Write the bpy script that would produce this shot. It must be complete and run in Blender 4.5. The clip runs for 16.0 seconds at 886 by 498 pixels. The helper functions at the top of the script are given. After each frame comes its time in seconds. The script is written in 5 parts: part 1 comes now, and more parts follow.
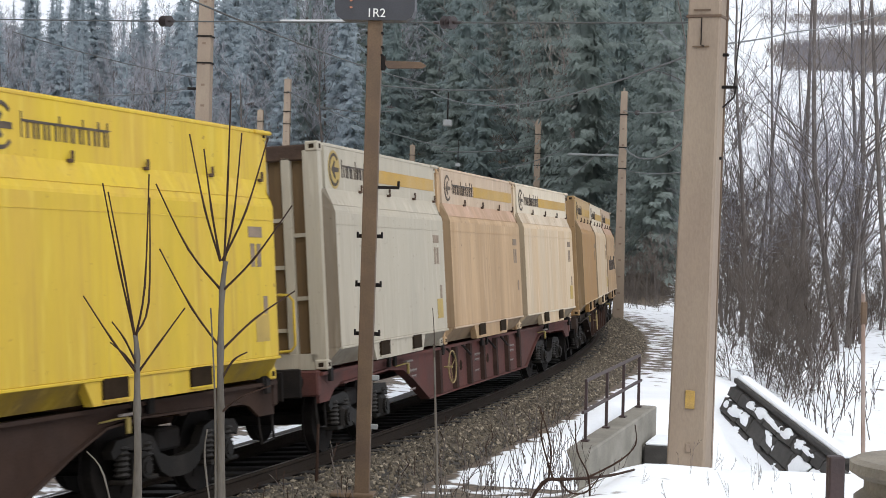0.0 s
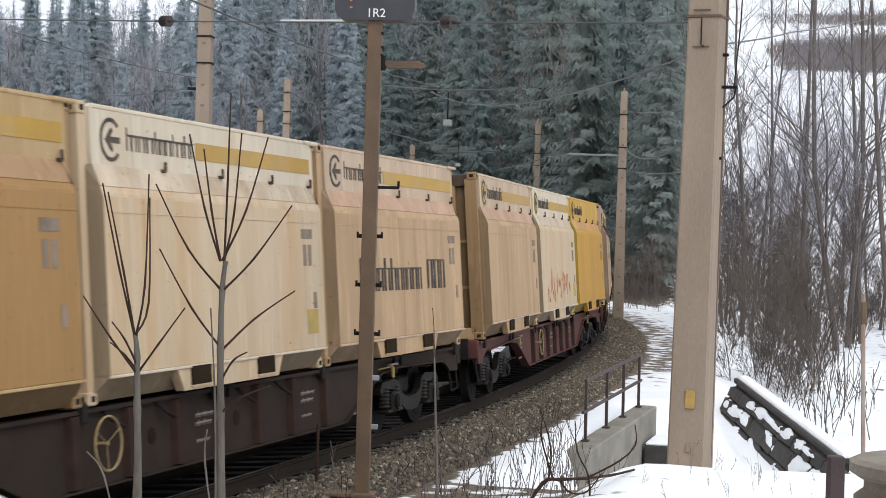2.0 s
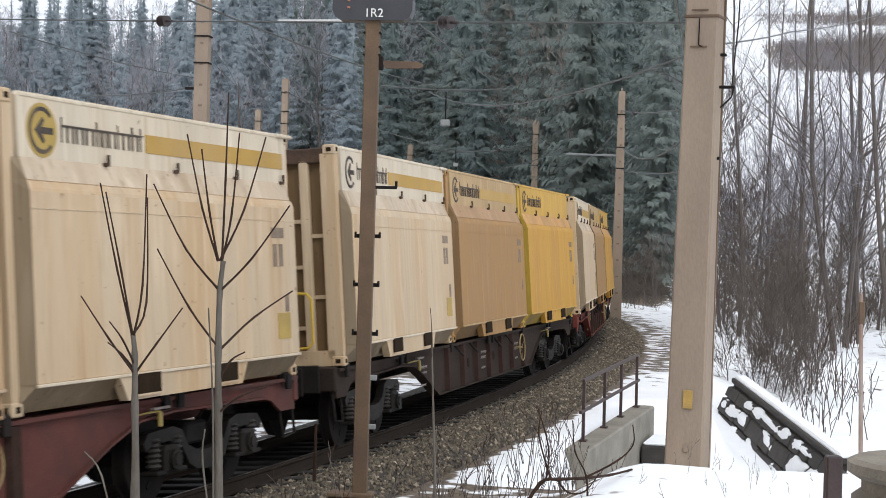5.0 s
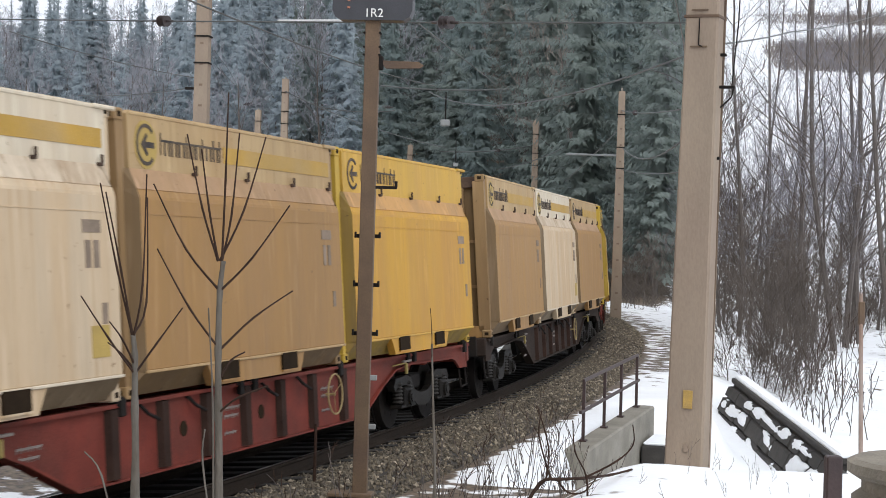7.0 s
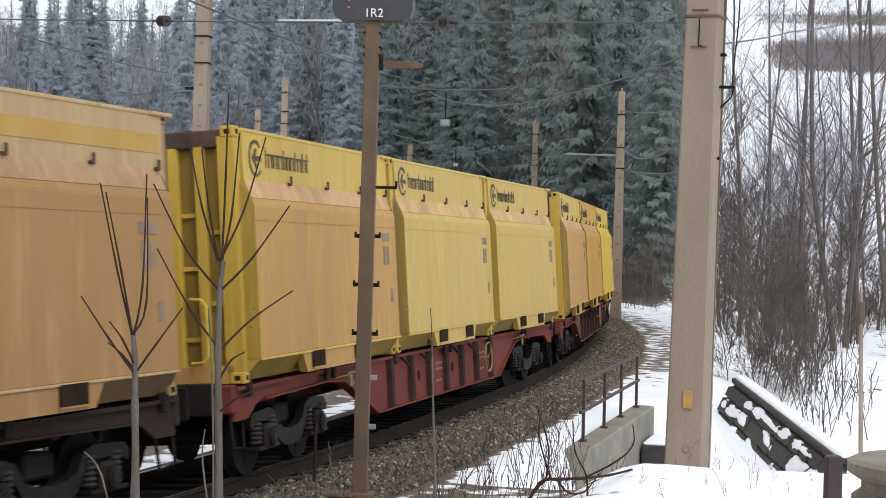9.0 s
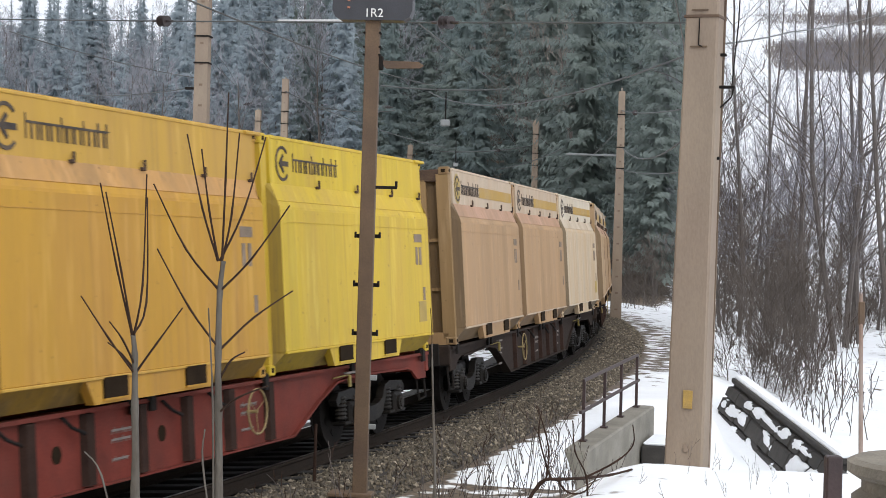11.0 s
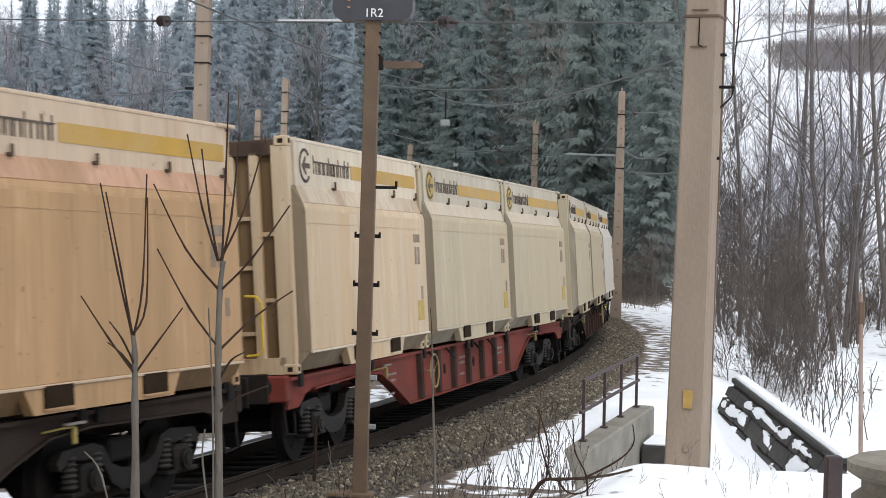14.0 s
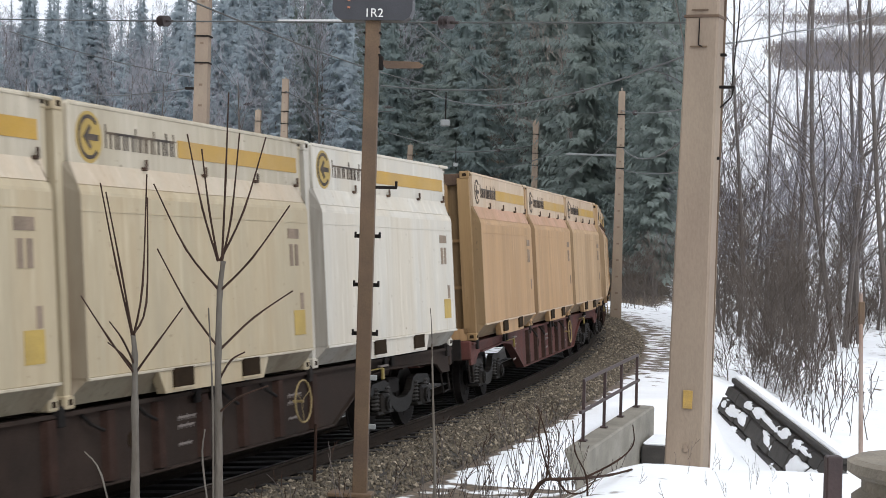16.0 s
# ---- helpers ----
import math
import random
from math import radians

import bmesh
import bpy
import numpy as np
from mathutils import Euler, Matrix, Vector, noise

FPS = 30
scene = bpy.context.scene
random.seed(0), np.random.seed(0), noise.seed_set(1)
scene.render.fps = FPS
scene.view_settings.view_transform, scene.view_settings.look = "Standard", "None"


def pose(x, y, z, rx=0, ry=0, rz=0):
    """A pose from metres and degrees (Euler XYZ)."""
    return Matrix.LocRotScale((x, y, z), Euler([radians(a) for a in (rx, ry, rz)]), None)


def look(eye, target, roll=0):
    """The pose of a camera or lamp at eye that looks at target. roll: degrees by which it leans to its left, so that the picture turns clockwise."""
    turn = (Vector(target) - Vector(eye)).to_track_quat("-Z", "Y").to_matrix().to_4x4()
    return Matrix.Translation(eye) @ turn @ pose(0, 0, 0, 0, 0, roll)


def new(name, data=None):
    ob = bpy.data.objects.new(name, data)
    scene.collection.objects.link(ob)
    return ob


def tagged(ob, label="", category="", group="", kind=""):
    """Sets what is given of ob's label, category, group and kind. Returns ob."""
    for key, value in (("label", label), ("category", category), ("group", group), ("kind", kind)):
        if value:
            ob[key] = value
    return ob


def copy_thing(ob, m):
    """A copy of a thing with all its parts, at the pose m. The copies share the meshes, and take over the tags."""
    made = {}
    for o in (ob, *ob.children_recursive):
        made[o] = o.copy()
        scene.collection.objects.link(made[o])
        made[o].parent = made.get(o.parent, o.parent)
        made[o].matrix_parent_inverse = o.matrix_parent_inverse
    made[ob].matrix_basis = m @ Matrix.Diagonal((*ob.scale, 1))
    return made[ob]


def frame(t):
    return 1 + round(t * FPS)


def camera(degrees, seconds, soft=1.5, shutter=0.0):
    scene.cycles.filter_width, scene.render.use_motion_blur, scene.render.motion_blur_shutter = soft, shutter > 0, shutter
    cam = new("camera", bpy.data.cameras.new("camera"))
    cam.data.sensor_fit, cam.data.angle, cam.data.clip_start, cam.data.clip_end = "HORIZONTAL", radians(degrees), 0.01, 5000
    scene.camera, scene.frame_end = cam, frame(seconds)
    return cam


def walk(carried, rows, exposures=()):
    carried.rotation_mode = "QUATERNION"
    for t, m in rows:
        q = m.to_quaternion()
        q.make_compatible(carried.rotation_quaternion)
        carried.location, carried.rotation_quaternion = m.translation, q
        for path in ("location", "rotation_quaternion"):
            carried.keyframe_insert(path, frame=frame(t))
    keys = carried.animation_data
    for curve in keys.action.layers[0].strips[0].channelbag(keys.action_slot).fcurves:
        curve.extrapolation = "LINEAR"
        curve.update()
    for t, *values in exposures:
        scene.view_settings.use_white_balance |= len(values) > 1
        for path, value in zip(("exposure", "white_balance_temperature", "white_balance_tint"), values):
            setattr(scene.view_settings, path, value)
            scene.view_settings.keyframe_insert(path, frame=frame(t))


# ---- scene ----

cam = camera(29.45, 16.0, soft=0.8, shutter=0.12)
EYE = (0.0, 0.0, 2.86)


def aim(shift):
    return pose(*EYE, 90 - 0.16, 0, -0.038 * shift) @ pose(0, 0, 0, 0, 0, 1.644)


walk(cam, [(0, aim(-1)), (2.9, aim(-1)), (4.0, aim(1)), (16, aim(1))], exposures=[(0, 0.13), (16, 0.13)])

# ---- light: overcast winter day ----
world = bpy.data.worlds.new("overcast_sky")
scene.world = world
world.use_nodes = True
wn, wl = world.node_tree.nodes, world.node_tree.links
sky = wn.new("ShaderNodeTexSky")
sky.sky_type, sky.sun_disc = "NISHITA", False
sky.sun_elevation, sky.sun_rotation = radians(47), radians(157)
sky.air_density, sky.dust_density = 1.0, 4.0
grey = wn.new("ShaderNodeHueSaturation")
grey.inputs["Saturation"].default_value = 0.1
wl.new(sky.outputs["Color"], grey.inputs["Color"])
# cloud cover: brightest overhead, as an overcast sky is
where, split, lift = wn.new("ShaderNodeTexCoord"), wn.new("ShaderNodeSeparateXYZ"), wn.new("ShaderNodeMapRange")
wl.new(where.outputs["Generated"], split.inputs[0])
wl.new(split.outputs["Z"], lift.inputs["Value"])
lift.inputs["To Min"].default_value, lift.inputs["To Max"].default_value = 8.2, 8.9
tint = wn.new("ShaderNodeVectorMath")
tint.operation = "SCALE"
tint.inputs[0].default_value = (0.935, 0.985, 1.09)
wl.new(lift.outputs["Result"], tint.inputs["Scale"])
veil = wn.new("ShaderNodeMix")
veil.data_type = "RGBA"
veil.inputs[0].default_value = 0.85
wl.new(grey.outputs["Color"], veil.inputs[6])
wl.new(tint.outputs[0], veil.inputs[7])
wl.new(veil.outputs[2], wn["Background"].inputs["Color"])
wn["Background"].inputs["Strength"].default_value = 0.125
sun = new("sun", bpy.data.lights.new("sun", "SUN"))
sun.data.energy, sun.data.angle, sun.data.color = 1.0, radians(35), (1.0, 0.975, 0.94)
sun.matrix_world = look((24, -46, 64), (0, 10, 0))

# ---- the line of the track ----
TH0, K0, K1, X0, Y0, CANT = 1.27556, 0.00482, 1e-5, -3.0687, 20.0, 0.0787
WAGON, PITCH, DECK = 19.76, 6.11, 1.155
STEP = 0.5


def heading(s):
    c = min(max(s, -60.0), 150.0)
    k_end = K0 + K1 * c
    return TH0 + K0 * c + K1 * c * c / 2 + k_end * (s - c) * (0.35 if s < 0 else 1.0)


S_MIN, S_MAX = -330.0, 460.0
LINE = {}
n0 = int(S_MIN / STEP)
px, py = X0, Y0
LINE[0] = (px, py)
for i in range(0, int(S_MAX / STEP)):
    a = heading((i + 0.5) * STEP)
    px, py = px + math.cos(a) * STEP, py + math.sin(a) * STEP
    LINE[i + 1] = (px, py)
px, py = X0, Y0
for i in range(0, n0, -1):
    a = heading((i - 0.5) * STEP)
    px, py = px - math.cos(a) * STEP, py - math.sin(a) * STEP
    LINE[i - 1] = (px, py)


def track(s):
    i = math.floor(s / STEP)
    f = s / STEP - i
    a, b = LINE[i], LINE[i + 1]
    return a[0] + (b[0] - a[0]) * f, a[1] + (b[1] - a[1]) * f


def beside(s, lat, z=0.0):
    """A point at lat metres to the outer side of the track."""
    x, y = track(s)
    a = heading(s)
    return Vector((x + math.sin(a) * lat, y - math.cos(a) * lat, z))


def wagon_pose(s):
    a, b = track(s - 7.1), track(s + 7.1)
    turn = math.atan2(b[1] - a[1], b[0] - a[0])
    return pose((a[0] + b[0]) / 2, (a[1] + b[1]) / 2, 0, 0, 0, math.degrees(turn)) @ pose(0, 0, 0, -math.degrees(CANT), 0, 0)


def travelled(t):
    """Metres that the train has gone; the keys are (seconds, metres)."""
    keys = TRAVEL
    ts, us = [k[0] for k in keys], [k[1] for k in keys]
    if t <= ts[0]:
        return us[0] + (us[1] - us[0]) / (ts[1] - ts[0]) * (t - ts[0])
    return float(np.interp(t, ts, us))


TRAVEL = [(0, -30.36), (0.5, -22.75), (1, -14.61), (1.5, -7.0), (2, 1.13), (2.5, 8.69), (3, 16.8), (3.5, 24.4), (4, 32.45), (6.5, 71.25), (7, 79.4), (7.5, 86.92),
          (8, 94.91), (8.5, 102.43), (9, 110.46), (11.5, 149.01), (12, 156.97), (12.5, 164.46), (13, 172.51), (13.5, 179.96), (14, 187.96), (14.5, 195.44), (15, 203.47),
          (15.5, 210.83), (16, 218.86)]


# ---- materials ----
def mat(name, color, rough=0.7, metal=0.0, vary=0.25, scale=4.0, bump=0.15, fine=60.0, second=None, spread=0.5, stretch=(1, 1, 1), spec=0.5, edge=(0.4, 0.65)):
    """Colour varied by broad and fine noise, with relief; second: a stain colour that covers about spread of it."""
    m = bpy.data.materials.new(name)
    m.use_nodes = True
    n, l = m.node_tree.nodes, m.node_tree.links
    b = n["Principled BSDF"]
    b.inputs["Metallic"].default_value = metal
    b.inputs["Specular IOR Level"].default_value = spec
    tc, info = n.new("ShaderNodeTexCoord"), n.new("ShaderNodeObjectInfo")
    mp = n.new("ShaderNodeMapping")
    mp.inputs["Scale"].default_value = stretch
    l.new(tc.outputs["Object"], mp.inputs["Vector"])
    seed = n.new("ShaderNodeMath")
    seed.operation = "MULTIPLY"
    seed.inputs[1].default_value = 37.0
    l.new(info.outputs["Random"], seed.inputs[0])

    def tex(sc, det=4.0):
        t = n.new("ShaderNodeTexNoise")
        t.noise_dimensions = "4D"
        t.inputs["Scale"].default_value, t.inputs["Detail"].default_value = sc, det
        l.new(mp.outputs["Vector"], t.inputs["Vector"])
        l.new(seed.outputs[0], t.inputs["W"])
        return t.outputs["Fac"]

    def ramp(fac, a, b_, lo, hi):
        r = n.new("ShaderNodeValToRGB")
        r.color_ramp.elements[0].position, r.color_ramp.elements[1].position = lo, hi
        r.color_ramp.elements[0].color, r.color_ramp.elements[1].color = (*a, 1), (*b_, 1)
        l.new(fac, r.inputs["Fac"])
        return r.outputs["Color"]

    broad, small = tex(scale), tex(fine, 3.0)
    dark = tuple(c * (1 - vary) for c in color)
    light = tuple(min(1, c * (1 + vary * 0.6)) for c in color)
    col = ramp(broad, dark, light, 0.3, 0.7)
    if second:
        mx = n.new("ShaderNodeMix")
        mx.data_type = "RGBA"
        l.new(ramp(tex(scale * 0.6, 6.0), (0, 0, 0), (spread, spread, spread), *edge), mx.inputs[0])
        l.new(col, mx.inputs[6])
        mx.inputs[7].default_value = (*second, 1)
        col = mx.outputs[2]
    mul = n.new("ShaderNodeMix")
    mul.data_type, mul.blend_type = "RGBA", "MULTIPLY"
    mul.inputs[0].default_value = 1.0
    l.new(col, mul.inputs[6])
    l.new(ramp(small, (1 - vary * 0.6,) * 3, (1, 1, 1), 0.35, 0.6), mul.inputs[7])
    l.new(mul.outputs[2], b.inputs["Base Color"])
    rr = n.new("ShaderNodeMapRange")
    rr.inputs["To Min"].default_value, rr.inputs["To Max"].default_value = max(0.05, rough - 0.12), min(1, rough + 0.12)
    l.new(broad, rr.inputs["Value"])
    l.new(rr.outputs["Result"], b.inputs["Roughness"])
    if bump:
        bp = n.new("ShaderNodeBump")
        bp.inputs["Strength"].default_value, bp.inputs["Distance"].default_value = bump, 0.02
        l.new(small, bp.inputs["Height"])
        l.new(bp.outputs["Normal"], b.inputs["Normal"])
    return m


SNOW = mat("snow", (0.86, 0.88, 0.9), 0.75, vary=0.05, scale=1.2, bump=0.3, fine=14.0)
# Bed and sleepers near black: oily grime plus the train's shade put into colour.
SHADED_BALLAST = mat("ballast_stone", (0.034, 0.028, 0.022), 0.9, vary=0.45, scale=9, bump=0.5, fine=40)
STEEL = mat("rail_steel", (0.032, 0.023, 0.017), 0.85, 0.0, vary=0.3, scale=3, spec=0.15)
SHINE = mat("worn_rail_head", (0.4, 0.38, 0.36), 0.3, 0.9, vary=0.2)
SLEEPER = mat("sleeper_wood", (0.014, 0.011, 0.009), 0.9, vary=0.4, scale=5)
CONCRETE = mat("mast_concrete", (0.31, 0.243, 0.18), 0.9, vary=0.14, scale=2.5, bump=0.25, fine=45, second=(0.25, 0.185, 0.14), spread=0.6, stretch=(1, 1, 0.35))
# Darker concrete tone painted as the shade of the masts' slots.
SLOT_SHADE = mat("slot_shade_concrete", (0.2, 0.14, 0.1), 0.9, vary=0.2, scale=3)
GREYCON = mat("parapet_concrete", (0.27, 0.25, 0.21), 0.9, vary=0.25, scale=2.0, bump=0.3, second=(0.14, 0.13, 0.1), spread=0.7)
RUSTPOST = mat("rusty_brown_paint", (0.14, 0.09, 0.052), 0.75, vary=0.3, scale=3, second=(0.09, 0.055, 0.04), spread=0.6)
RAILING = mat("maroon_railing_paint", (0.05, 0.028, 0.026), 0.6, vary=0.3)
BLACK = mat("black_enamel", (0.04, 0.041, 0.048), 0.5, vary=0.2)
DARKMETAL = mat("grimy_dark_metal", (0.013, 0.011, 0.01), 0.85, 0.0, vary=0.4, scale=5, second=(0.03, 0.022, 0.017), spread=0.4, spec=0.2)
PORCELAIN = mat("brown_porcelain", (0.05, 0.038, 0.036), 0.4, vary=0.2)
WIRE = mat("weathered_copper_wire", (0.1, 0.105, 0.1), 0.6, 0.3, vary=0.2)
GALV = mat("galvanised_steel", (0.24, 0.25, 0.245), 0.6, 0.2, vary=0.2)
WHITE = mat("white_paint", (0.75, 0.75, 0.72), 0.6, vary=0.1)
YELLOW = mat("yellow_paint", (0.62, 0.42, 0.04), 0.6, vary=0.2)
PLATE = mat("faded_ochre_plate_paint", (0.46, 0.29, 0.07), 0.7, vary=0.25, scale=9, second=(0.33, 0.24, 0.13), spread=0.5)
BARK = mat("grey_brown_bark", (0.13, 0.11, 0.098), 0.9, vary=0.35, scale=8, stretch=(1, 1, 0.3))
TWIG = mat("brown_shoot_bark", (0.05, 0.03, 0.022), 0.8, vary=0.35, scale=10, stretch=(1, 1, 0.2), spec=0.1)
STEM = mat("grey_sapling_bark", (0.15, 0.135, 0.115), 0.85, vary=0.3, scale=9, stretch=(1, 1, 0.25), spec=0.1, second=(0.07, 0.055, 0.04), spread=0.6)
# Needles lifted pale and grey-blue: distance haze put into the base colour.
HAZY_NEEDLES = mat("spruce_needles", (0.28, 0.335, 0.325), 0.9, vary=0.25, scale=0.5, fine=3.0, bump=0, spec=0.1)
HAZY_BLUE_NEEDLES = mat("hazy_blue_needles", (0.45, 0.51, 0.545), 0.9, vary=0.15, scale=0.4, fine=3.0, bump=0, spec=0.1)
BRUSH = mat("brown_winter_twigs", (0.24, 0.205, 0.18), 0.9, vary=0.2, scale=1.0, bump=0)
DRUMCON = mat("weathered_olive_grey_concrete", (0.23, 0.2, 0.155), 0.9, vary=0.25, scale=5, bump=0.3, second=(0.15, 0.125, 0.095), spread=0.6)
GREY_TWIG = mat("neutral_grey_twigs", (0.27, 0.265, 0.3), 0.9, vary=0.3, scale=1.0, bump=0, spec=0.1)
POLE = mat("weathered_pale_pole", (0.37, 0.3, 0.26), 0.85, vary=0.25, scale=5, stretch=(1, 1, 0.3), second=(0.25, 0.14, 0.09), spread=0.6)
STONE = mat("dark_wall_stone", (0.05, 0.045, 0.04), 0.9, vary=0.4, scale=4)
SHRUB = mat("grey_brown_shrub_twigs", (0.13, 0.11, 0.095), 0.9, vary=0.35, scale=1.0, bump=0, spec=0.15)
# Twigs and pine needles paled: hillside haze put into the colour.
HAZY_TWIG = mat("hazy_pale_twigs", (0.33, 0.33, 0.36), 0.9, vary=0.15, scale=1.0, bump=0)
HAZY_PINE = mat("hazy_olive_pine_needles", (0.29, 0.335, 0.31), 0.9, vary=0.25, scale=0.5, fine=3.0, bump=0, spec=0.1)


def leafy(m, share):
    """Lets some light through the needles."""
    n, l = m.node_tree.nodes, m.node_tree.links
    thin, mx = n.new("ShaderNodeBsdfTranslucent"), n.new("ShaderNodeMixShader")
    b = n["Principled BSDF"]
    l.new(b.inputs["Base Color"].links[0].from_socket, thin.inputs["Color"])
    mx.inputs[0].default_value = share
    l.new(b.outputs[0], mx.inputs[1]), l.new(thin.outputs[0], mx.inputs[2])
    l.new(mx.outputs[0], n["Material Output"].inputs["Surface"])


for m in (HAZY_NEEDLES, HAZY_BLUE_NEEDLES, HAZY_PINE):
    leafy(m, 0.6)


def cover_material():
    """Snow that thins out to leaf litter where the ground's own measure of bareness says so."""
    m = mat("patchy_snow", (0.86, 0.88, 0.9), 0.75, vary=0.05, scale=1.2, bump=0.35, fine=12.0)
    n, l = m.node_tree.nodes, m.node_tree.links
    b = n["Principled BSDF"]
    snow = b.inputs["Base Color"].links[0].from_socket
    tc = n.new("ShaderNodeTexCoord")
    bare = n.new("ShaderNodeAttribute")
    bare.attribute_name = "bare"
    fine, broad = n.new("ShaderNodeTexNoise"), n.new("ShaderNodeTexNoise")
    fine.inputs["Scale"].default_value, fine.inputs["Detail"].default_value = 2.2, 7.0
    broad.inputs["Scale"].default_value, broad.inputs["Detail"].default_value = 9.0, 5.0
    add, cut = n.new("ShaderNodeMath"), n.new("ShaderNodeMapRange")
    l.new(tc.outputs["Object"], fine.inputs["Vector"]), l.new(tc.outputs["Object"], broad.inputs["Vector"])
    l.new(bare.outputs["Fac"], add.inputs[0]), l.new(fine.outputs["Fac"], add.inputs[1])
    l.new(add.outputs[0], cut.inputs["Value"])
    cut.inputs["From Min"].default_value, cut.inputs["From Max"].default_value = 0.74, 0.82
    soil = n.new("ShaderNodeValToRGB")
    soil.color_ramp.elements[0].color, soil.color_ramp.elements[1].color = (0.05, 0.036, 0.024, 1), (0.17, 0.125, 0.085, 1)
    soil.color_ramp.elements[0].position, soil.color_ramp.elements[1].position = 0.35, 0.65
    l.new(broad.outputs["Fac"], soil.inputs["Fac"])
    mx = n.new("ShaderNodeMix")
    mx.data_type = "RGBA"
    l.new(cut.outputs["Result"], mx.inputs[0]), l.new(snow, mx.inputs[6]), l.new(soil.outputs["Color"], mx.inputs[7])
    l.new(mx.outputs[2], b.inputs["Base Color"])
    return m


def shade_all(bm, smooth):
    for f in bm.faces:
        f.smooth = smooth


def part(name, bm, material, parent, label="", smooth=False):
    me = bpy.data.meshes.new(name)
    shade_all(bm, smooth)
    bmesh.ops.recalc_face_normals(bm, faces=bm.faces)
    bm.to_mesh(me)
    bm.free()
    me.materials.append(material)
    ob = new(name, me)
    ob.parent = parent
    return tagged(ob, label)


def thing(name, m, label, category, group="", kind=""):
    ob = new(name)
    ob.empty_display_size = 0.2
    ob.matrix_world = m
    return tagged(ob, label, category, group, kind)


def B():
    return bmesh.new()


def box(bm, x, y, z, sx, sy, sz, bevel=0.0, m=None):
    """A box by its centre and full sizes."""
    g = bmesh.ops.create_cube(bm, size=1.0)["verts"]
    for v in g:
        v.co = Vector((x + v.co.x * sx, y + v.co.y * sy, z + v.co.z * sz))
    if m:
        bmesh.ops.transform(bm, matrix=m, verts=g)
    if bevel:
        edges = list({e for v in g for e in v.link_edges})
        bmesh.ops.bevel(bm, geom=edges, offset=bevel, segments=1, affect="EDGES", profile=0.5)
    return bm


def rod(bm, a, b, r, r2=None, n=8, caps=True):
    """A round bar from a to b."""
    a, b = Vector(a), Vector(b)
    d = b - a
    q = d.to_track_quat("Z", "Y").to_matrix().to_4x4()
    bmesh.ops.create_cone(bm, cap_ends=caps, segments=n, radius1=r, radius2=r if r2 is None else r2, depth=d.length,
                          matrix=Matrix.Translation((a + b) / 2) @ q)
    return bm


def tube(bm, pts, r, n=6):
    """One unbroken round bar through the points."""
    pts = [Vector(p) for p in pts]
    prev = first = None
    for i, q in enumerate(pts):
        d = (pts[min(i + 1, len(pts) - 1)] - pts[max(i - 1, 0)]).normalized()
        side = d.orthogonal().normalized() if prev is None else (side - d * side.dot(d)).normalized()
        other = d.cross(side)
        cur = [bm.verts.new(q + (side * math.cos(k * math.tau / n) + other * math.sin(k * math.tau / n)) * r) for k in range(n)]
        if prev:
            for k in range(n):
                bm.faces.new((prev[k], prev[(k + 1) % n], cur[(k + 1) % n], cur[k]))
        else:
            first = cur
        prev = cur
    bm.faces.new(first), bm.faces.new(prev)
    return bm


def prism(bm, outline, axis, lo, hi):
    """Extrudes an outline of (a, b) points along axis 'x', 'y' or 'z'."""
    def at(p, c):
        return {"x": (c, p[0], p[1]), "y": (p[0], c, p[1]), "z": (p[0], p[1], c)}[axis]
    lower = [bm.verts.new(at(p, lo)) for p in outline]
    upper = [bm.verts.new(at(p, hi)) for p in outline]
    bm.faces.new(lower), bm.faces.new(upper)
    for i in range(len(outline)):
        j = (i + 1) % len(outline)
        bm.faces.new((lower[i], lower[j], upper[j], upper[i]))
    return bm


# ---- ground ----
def smooth(a, b, x):
    t = np.clip((x - a) / (b - a), 0, 1)
    return t * t * (3 - 2 * t)


SAMPLES = np.array([(*track(s), s) for s in np.arange(-150.0, S_MAX - 5, 1.0)])
HEADS = np.array([heading(s) for s in SAMPLES[:, 2]])


def lateral(x, y):
    """Distance from the track, positive on the outer side, and the distance along it."""
    x, y = np.atleast_1d(x).astype(float), np.atleast_1d(y).astype(float)
    best, at = np.full(x.shape, 1e12), np.zeros(x.shape, int)
    for i in range(0, len(SAMPLES), 1):
        q = (x - SAMPLES[i, 0]) ** 2 + (y - SAMPLES[i, 1]) ** 2
        c = q < best
        best[c], at[c] = q[c], i
    h = HEADS[at]
    dx, dy = x - SAMPLES[at, 0], y - SAMPLES[at, 1]
    lat = np.sin(h) * dx - np.cos(h) * dy
    return np.where(np.abs(lat) < 3, lat, np.sign(lat) * np.sqrt(best)), SAMPLES[at, 2]


def bumps(x, y):
    return (np.sin(x * 1.7 + np.sin(y * 1.1) * 1.3) * np.sin(y * 1.3 + 0.7 * np.sin(x * 0.9)) * 0.5 + np.sin(x * 4.1 + y * 2.3) * np.sin(y * 3.7 - x) * 0.25)


